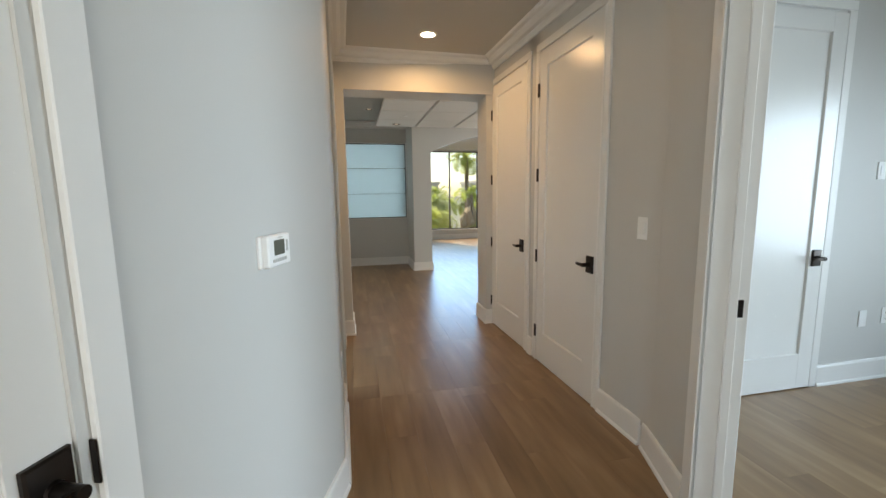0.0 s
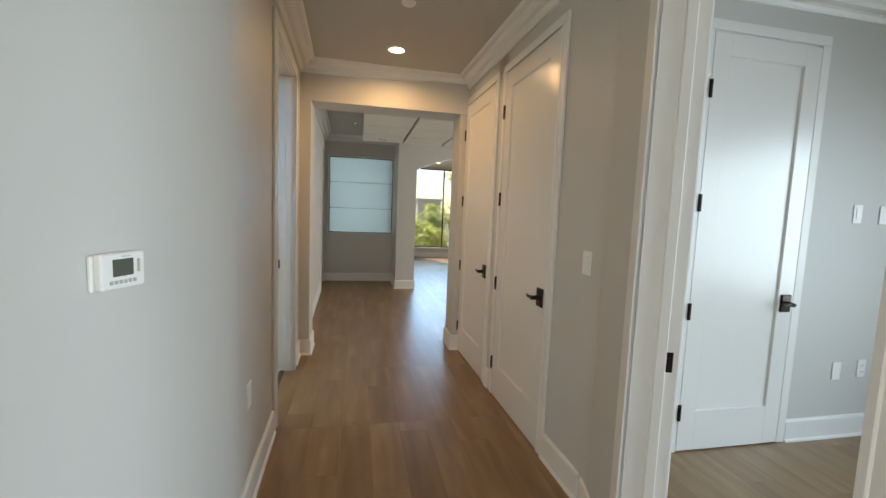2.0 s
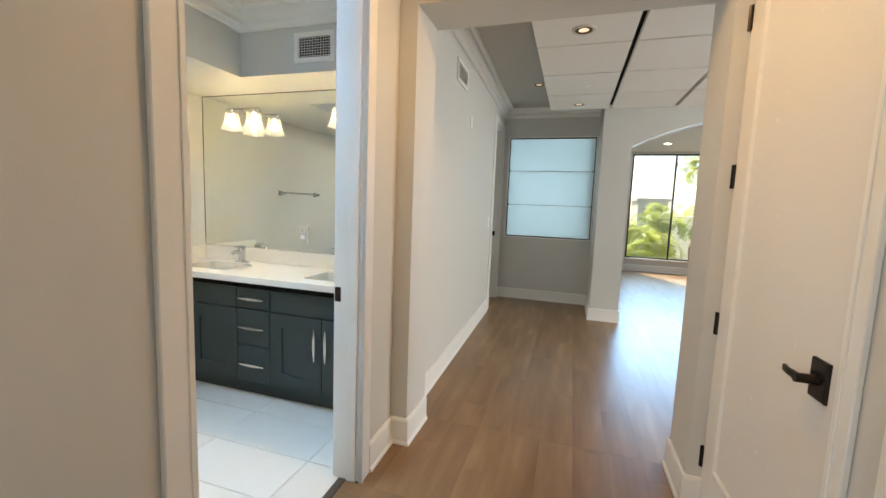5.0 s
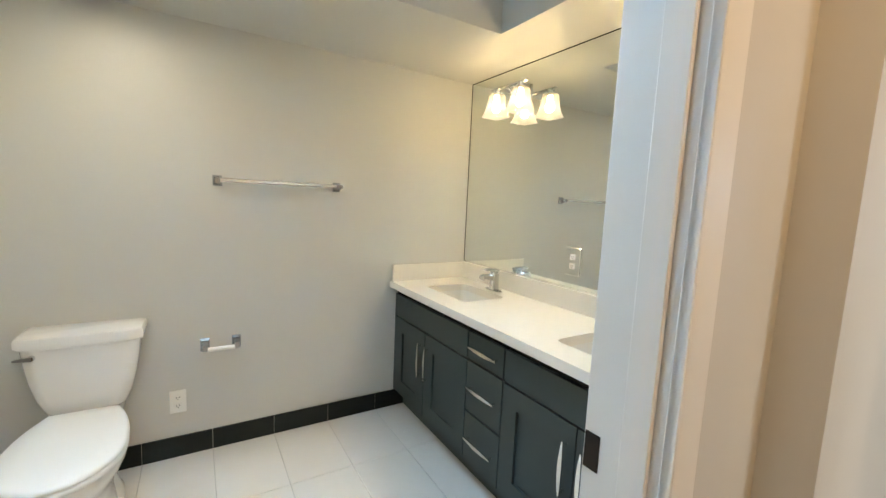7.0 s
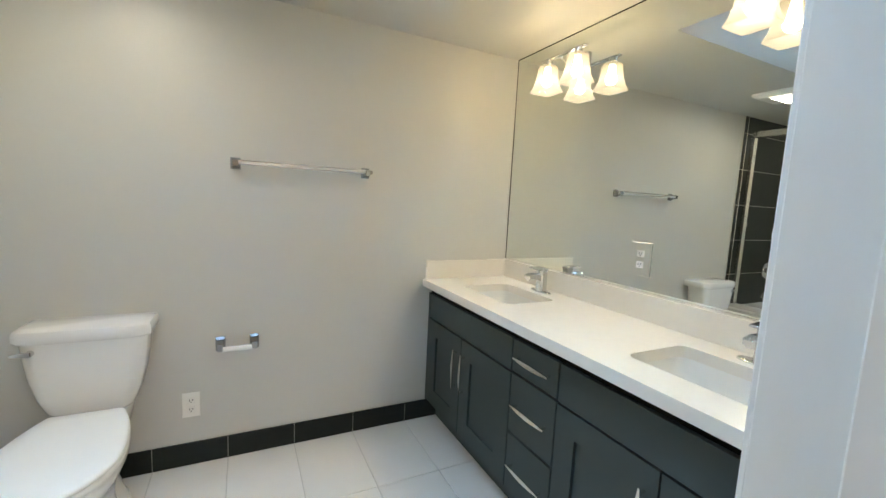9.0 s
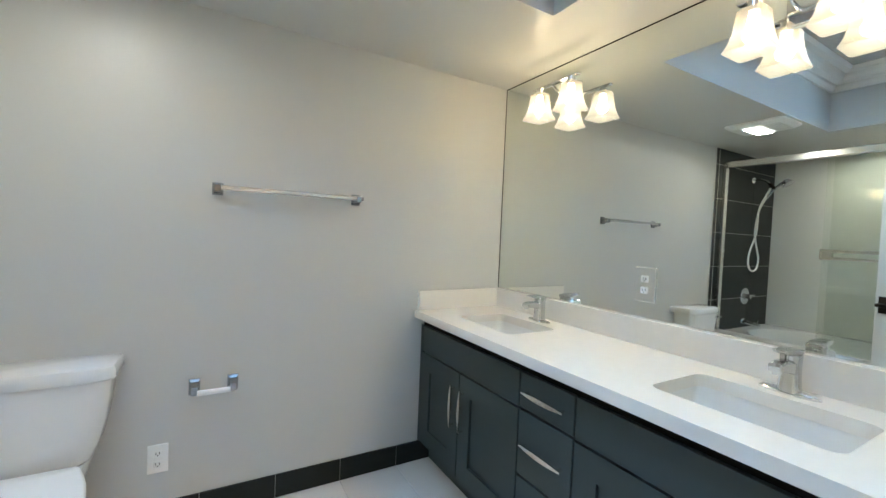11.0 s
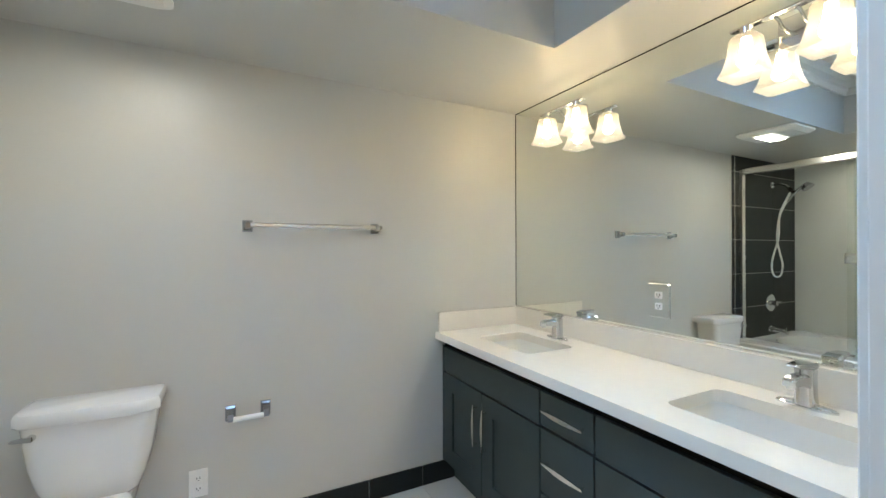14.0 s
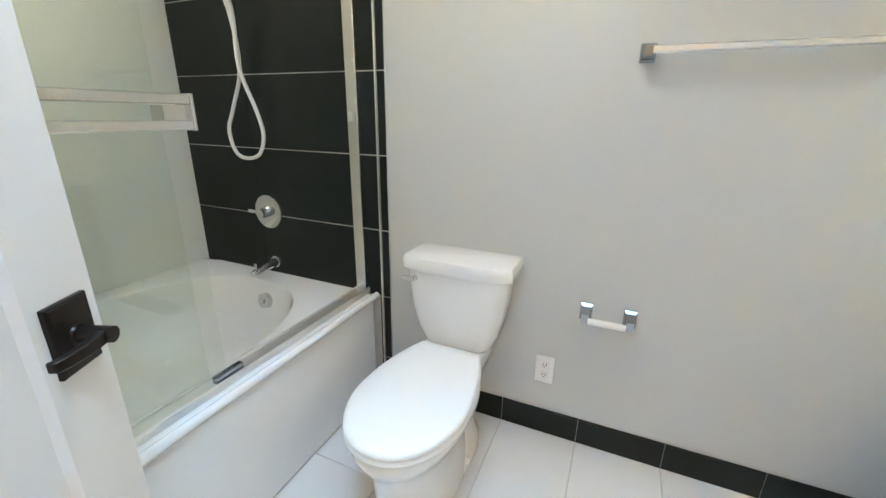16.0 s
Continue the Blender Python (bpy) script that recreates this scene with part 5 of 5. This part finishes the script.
for r in ((0.045, 1.282, 8.186, 8.2, 2.365, 2.380), (0.045, 1.282, 8.186, 8.2, 0.920, 0.935), (0.045, 0.065, 8.190, 8.2, 0.935, 2.365), (1.262, 1.282, 8.190, 8.2, 0.935, 2.365)):
    part("bead", boxes(r, bevel=0.002), WHITE, fw)
gw = thing("window_2", pose(0, 0, 0), "wide picture window with slim dark mullions", "window", kind="structure")
for x in (2.26, 3.14, 4.02, 4.90, 5.78, 6.66):
    part("mullion", boxes((x - 0.018, x + 0.018, 12.40, 12.46, 0.30, 2.67), bevel=0.002), BLACK, gw)
for z in (0.315, 2.655):
    part("window_frame", boxes((2.24, 6.9, 12.40, 12.46, z - 0.015, z + 0.015)), BLACK, gw)
pane2 = part("pane", boxes((2.24, 6.9, 12.428, 12.434, 0.33, 2.64)), CLEAR, gw, "clear glass")
pane2.visible_shadow = False
part("window_sill", boxes((2.24, 6.9, 12.31, 12.40, 0.270, 0.30), bevel=0.004), WHITE, gw, "white painted sill")
sk = thing("skylight", pose(0, 0, 0), "square skylight of pale domed glass", "skylight", kind="structure")
sg = part("pane", boxes((SKY_X0 - 0.05, SKY_X1 + 0.05, SKY_Y0 - 0.05, SKY_Y1 + 0.05, 3.802, 3.81)), CLEAR, sk)
sg.visible_shadow = False

# hung ceiling panels of the living room, with dark gaps between the rows
pg = thing("ceiling_panels", pose(0, 0, 0), "hung white ceiling panels with dark gaps", "ceiling panel", kind="structure")
bm = bmesh.new()
px = 0.664
for i in range(8):
    py = 7.385 - 0.675
    for j in range(4):
        box(bm, px + (0.012 if i else 0), px + 0.658, py + 0.012, py + 0.663, 2.555, 2.60, 0.002)
        py -= 0.675
    px += 0.684
part("panels", bm, PANEL, pg)
# Black sheet added over the panels in place of the shade in their gaps.
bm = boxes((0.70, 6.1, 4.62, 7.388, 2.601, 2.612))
part("void_shade_sheet", bm, DARK, pg, "black sheet painted in for the shade above the panels")
for x, y in ((0.99, 7.12), (0.99, 5.10), (2.35, 6.4)):
    downlight(x, y, 2.555, False)
downlight(0.54, 7.0, 2.76, False)
for x, y in ((2.7, 11.2), (3.9, 11.2), (2.9, 9.4)):
    downlight(x, y, 2.72, True)
spk = thing("sprinkler_cap", pose(1.05, 6.40, 2.555), "small round white cap on a ceiling panel", "sprinkler cap")
bm = bmesh.new()
loft(bm, [oval(0, 0, 0, 0.04, 0.04, 20), oval(0, 0, -0.005, 0.04, 0.04, 20), oval(0, 0, -0.007, 0.03, 0.03, 20)])
part("cap", bm, PLASTIC, spk, "", 40)

# ---- outside ----
LEAF = piece_mat("palm_leaf", [(0.18, 0.24, 0.05), (0.42, 0.46, 0.10), (0.68, 0.58, 0.18)], 0.45, (0.6, 0.6, 0.6), bump=0.05)
for lm in (LEAF,):
    nt = lm.node_tree
    tr, mx = nt.nodes.new("ShaderNodeBsdfTranslucent"), nt.nodes.new("ShaderNodeMixShader")
    src = nt.nodes["Principled BSDF"].inputs["Base Color"].links[0].from_socket
    nt.links.new(src, tr.inputs[0])
    mx.inputs[0].default_value = 0.65
    nt.links.new(nt.nodes["Principled BSDF"].outputs[0], mx.inputs[1])
    nt.links.new(tr.outputs[0], mx.inputs[2])
    nt.links.new(mx.outputs[0], nt.nodes["Material Output"].inputs[0])
BARK = mat("palm_bark", (0.23, 0.16, 0.10), 0.9, var=0.35, scale=9, bump=0.6, bscale=40)
GROUND = mat("dry_ground", (0.16, 0.15, 0.10), 0.95, var=0.3, scale=0.4, bump=0.4, bscale=20)
STRAW = mat("dead_fronds", (0.46, 0.33, 0.20), 0.9, var=0.35, scale=6, bump=0.4, bscale=30)
STUCCO = mat("pale_stucco", (0.55, 0.50, 0.43), 0.9, var=0.06, scale=1.5, bump=0.2)
setting("ground", boxes((-900, 900, -900, 900, -4.1, -4.0)), GROUND, "dry green ground reaching the horizon")


def palm(x, y, z0, height, spread, fronds, seed, droop=1.0, thick=0.16, skirt=0.0):
    rnd = random.Random(seed)
    root = thing("palm_tree", pose(x, y, z0), "green and yellow palm tree with a shaggy trunk", "palm tree", "palms outside")
    bm = bmesh.new()
    bend = rnd.uniform(-0.25, 0.25)
    rings = []
    for i in range(13):
        f = i / 12
        r = thick * (1.25 - 0.45 * f) * (1 + 0.12 * (i % 2))
        rings.append([(bend * f * f + r * math.cos(a), r * math.sin(a), height * f) for a in [2 * math.pi * k / 12 for k in range(12)]])
    loft(bm, rings)
    part("trunk", bm, BARK, root, "", 30)
    if skirt:
        # hanging dead fronds: a shaggy skirt of long narrow strips
        bm = bmesh.new()
        for k in range(150):
            a, top, drop = rnd.uniform(0, 2 * math.pi), height - rnd.uniform(0.35, 0.35 + skirt * 0.6), rnd.uniform(0.5, 1.0) * skirt * 0.6
            r0, r1 = thick * 0.7, thick * rnd.uniform(1.3, 2.6)
            d, t2 = Vector((math.cos(a), math.sin(a), 0)), Vector((-math.sin(a), math.cos(a), 0)) * rnd.uniform(0.03, 0.07)
            quad = [d * r0 - t2 * 0.4, d * r0 + t2 * 0.4, d * r1 + t2, d * r1 - t2]
            zs = (top, top, top - drop * 0.35, top - drop * 0.35)
            va = [bm.verts.new((p.x + bend, p.y, z)) for p, z in zip(quad, zs)]
            vb = [bm.verts.new((d.x * r1 * 0.9 + bend + t2.x * s, d.y * r1 * 0.9 + t2.y * s, top - drop)) for s in (0.5, -0.5)]
            bm.faces.new(va)
            bm.faces.new((va[3], va[2], vb[0], vb[1]))
        part("skirt", bm, STRAW, root, "hanging beige dead fronds")
    verts, faces = [], []
    for k in range(fronds):
        az, el = rnd.uniform(0, 2 * math.pi), rnd.uniform(-0.55, 1.25)
        length = spread * rnd.uniform(0.75, 1.1)
        d = Vector((math.cos(az), math.sin(az), 0))
        side = Vector((-d.y, d.x, 0))
        base = Vector((bend, 0, height))
        pts = []
        p, ang = base.copy(), el
        seg = 14
        for i in range(seg + 1):
            pts.append((p.copy(), ang))
            p += (d * math.cos(ang) + Vector((0, 0, math.sin(ang)))) * (length / seg)
            ang -= droop * (0.07 + 0.012 * i)
        for i in range(1, seg):
            q, ang = pts[i]
            fwd = d * math.cos(ang) + Vector((0, 0, math.sin(ang)))
            up = side.cross(fwd)
            ll = length * 0.30 * math.sin(math.pi * (i + 1) / (seg + 2)) ** 0.7
            for s in (-1, 1):
                for sub in (0.0, 0.5):
                    o = q + fwd * (length / seg) * sub
                    tip = o + (side * s * 0.82 + fwd * 0.55 - up * rnd.uniform(0.1, 0.45)) * ll * rnd.uniform(0.85, 1.1)
                    w2 = fwd * 0.022 * spread
                    n = len(verts)
                    mid = o.lerp(tip, 0.5) + up * 0.01
                    verts += [o - w2 * 0.5, o + w2 * 0.5, mid + w2 * 0.6, tip, mid - w2 * 0.6]
                    faces += [(n, n + 1, n + 2, n + 4), (n + 4, n + 2, n + 3)]
        for i in range(seg):
            a, b = pts[i][0], pts[i + 1][0]
            w2 = side * 0.014 * spread * (1 - i / seg)
            n = len(verts)
            verts += [a - w2, a + w2, b + w2, b - w2]
            faces += [(n, n + 1, n + 2, n + 3)]
    me = bpy.data.meshes.new("crown")
    me.from_pydata([tuple(v) for v in verts], [], faces)
    me.materials.append(LEAF)
    crown = new("crown", me)
    crown.parent = root
    return root


rp = random.Random(4)
palm(5.15, 17.6, -4.0, 6.9, 1.05, 26, 11, 1.1, 0.10)
palm(5.0, 16.6, -4.0, 5.35, 0.75, 16, 12, 1.3, 0.17, 2.2)
palm(8.6, 21.0, -4.0, 7.6, 1.5, 24, 13, 1.0, 0.14, 1.2)
for i, (x, y, h) in enumerate(((2.6, 16.2, 3.9), (3.4, 15.6, 3.6), (6.0, 16.0, 3.6), (6.6, 17.0, 4.1), (1.6, 17.6, 4.2), (3.1, 18.8, 4.6), (7.8, 16.4, 3.9), (4.2, 20.2, 4.9), (2.2, 21.5, 5.0), (6.4, 21.0, 5.0), (9.2, 19.0, 4.5), (0.6, 20.0, 4.5), (3.6, 17.2, 4.3), (5.2, 23.0, 5.3), (7.4, 24.0, 5.4))):
    palm(x, y, -4.0, h, rp.uniform(1.1, 1.6), 24, 30 + i, 1.2, 0.12)


def house(x, y, w, d, h):
    root = thing("house", pose(x, y, -4.0), "pale stucco house far beyond the palms", "house")
    part("wall", boxes((-w / 2, w / 2, -d / 2, d / 2, 0, h)), STUCCO, root)
    part("roof", boxes((-w / 2 - 0.2, w / 2 + 0.2, -d / 2 - 0.2, d / 2 + 0.2, h, h + 0.35)), STUCCO, root, "flat parapet roof")
    for fx in (-0.3, 0.0, 0.3):
        for fz in (0.3, 0.68):
            win = part("window", boxes((w * fx - 0.5, w * fx + 0.5, -d / 2 - 0.03, -d / 2 + 0.02, h * fz - 0.5, h * fz + 0.6)), GROUT_D, root)
            part("frame", boxes((w * fx - 0.56, w * fx + 0.56, -d / 2 - 0.06, -d / 2 - 0.03, h * fz + 0.6, h * fz + 0.68)), WHITE, win)


house(10.0, 58, 3.2, 6, 6.7)
house(24.0, 62, 12, 10, 7.0)

# ---- floor pieces ----
def planks(rects, width=0.182, length=1.22):
    floor = bpy.data.objects["floor_base"]
    rnd = random.Random(7)
    gap = 0.0003
    for x0, x1, y0, y1 in rects:
        i = math.floor(x0 / width)
        while i * width < x1:
            a, b = max(x0, i * width), min(x1, (i + 1) * width)
            off = (i * 0.437) % 1.0 * length
            j = math.floor((y0 - off) / length)
            while j * length + off < y1:
                c, d = max(y0, j * length + off), min(y1, (j + 1) * length + off)
                if b - a > 0.004 and d - c > 0.004:
                    bm = bmesh.new()
                    g = gap
                    loft(bm, [[(a + g, c + g, -0.010), (b - g, c + g, -0.010), (b - g, d - g, -0.010), (a + g, d - g, -0.010)], [(a + g, c + g, 0), (b - g, c + g, 0), (b - g, d - g, 0), (a + g, d - g, 0)]], False, True)
                    part("plank", bm, PLANK, floor)
                j += 1
            i += 1


planks([(-1.0, 0.10, -1.4, 1.9), (0.10, 1.75, -1.4, 2.78), (0.02, 1.75, 2.78, 3.74), (0.10, 1.75, 3.74, 4.45), (-0.1, 1.75, 4.45, 8.3), (1.75, 5.4, -2.1, 2.3), (1.75, 5.2, 4.45, 8.3), (1.3, 5.2, 8.3, 12.35)])


def tiles():
    floor = bpy.data.objects["floor_bath"]
    W, L, x_joint, y_joint = 0.305, 0.61, -1.447, 3.192
    xs = [WEST] + [x_joint + L * k for k in range(0, 3)] + [0.02]
    xs = [x for x in xs if x <= 0.02]
    ys = [TUB_Y1 + 0.002] + [y_joint + W * k for k in range(-2, 4)] + [4.36]
    for a, b in zip(xs, xs[1:]):
        for c, d in zip(ys, ys[1:]):
            if b - a < 0.01 or d - c < 0.01:
                continue
            g, e = 0.0012, 0.0026
            bm = bmesh.new()
            loft(bm, [[(a + g, c + g, -0.005), (b - g, c + g, -0.005), (b - g, d - g, -0.005), (a + g, d - g, -0.005)], [(a + g, c + g, -0.0015), (b - g, c + g, -0.0015), (b - g, d - g, -0.0015), (a + g, d - g, -0.0015)], [(a + e, c + e, 0), (b - e, c + e, 0), (b - e, d - e, 0), (a + e, d - e, 0)]], False, True)
            part("tile", bm, TILE, floor)


tiles()

# black tile skirting along the west wall
sk_wall = bpy.data.objects["wall_bath_west"]
part("skirting_grout", boxes((WEST + 0.0005, WEST + 0.006, TUB_Y1 + 0.07, 4.31, 0.0, 0.108)), GROUT_D, sk_wall, "grey grout")
yy = [TUB_Y1 + 0.072] + [3.192 + 0.305 * k for k in range(-2, 4)] + [4.31]
for c, d in zip(yy, yy[1:]):
    part("tile", boxes((WEST + 0.001, WEST + 0.010, c + 0.001, d - 0.001, 0.001, 0.110), bevel=0.001), BTILE, sk_wall)

# black wall tiles over the tub, metal edge trim
part("tile_grout", boxes((WEST + 0.0005, WEST + 0.008, TUB_Y0 + 0.004, TUB_Y1 + 0.066, RIM - 0.02, SOFFIT - 0.0005)), GROUT_D, sk_wall, "grey grout")
part("tile_grout", boxes((WEST + 0.0005, WEST + 0.008, TUB_Y1 + 0.013, TUB_Y1 + 0.066, 0.0, RIM - 0.02)), GROUT_D, sk_wall, "grey grout")
part("edge_trim", boxes((WEST + 0.0005, WEST + 0.0145, TUB_Y1 + 0.022, TUB_Y1 + 0.030, 0.0, SOFFIT - 0.001), bevel=0.001), SATIN, sk_wall, "satin metal edge strip")
zs = [0.0, 0.155, 0.465, 0.770, 1.080, 1.392, 1.700, 2.010, SOFFIT]
for i, (z0, z1) in enumerate(zip(zs, zs[1:])):
    cuts = [TUB_Y0 + 0.004, 1.640, TUB_Y1 + 0.021] if z0 >= 0.4 else [TUB_Y1 + 0.013, TUB_Y1 + 0.021]
    cols = list(zip(cuts, cuts[1:])) + [(TUB_Y1 + 0.031, TUB_Y1 + 0.066)]
    for c, d in cols:
        part("tile", boxes((WEST + 0.001, WEST + 0.011, c + 0.0012, d - 0.0012, z0 + 0.0022, z1 - 0.0022), bevel=0.0008), BTILE, sk_wall)
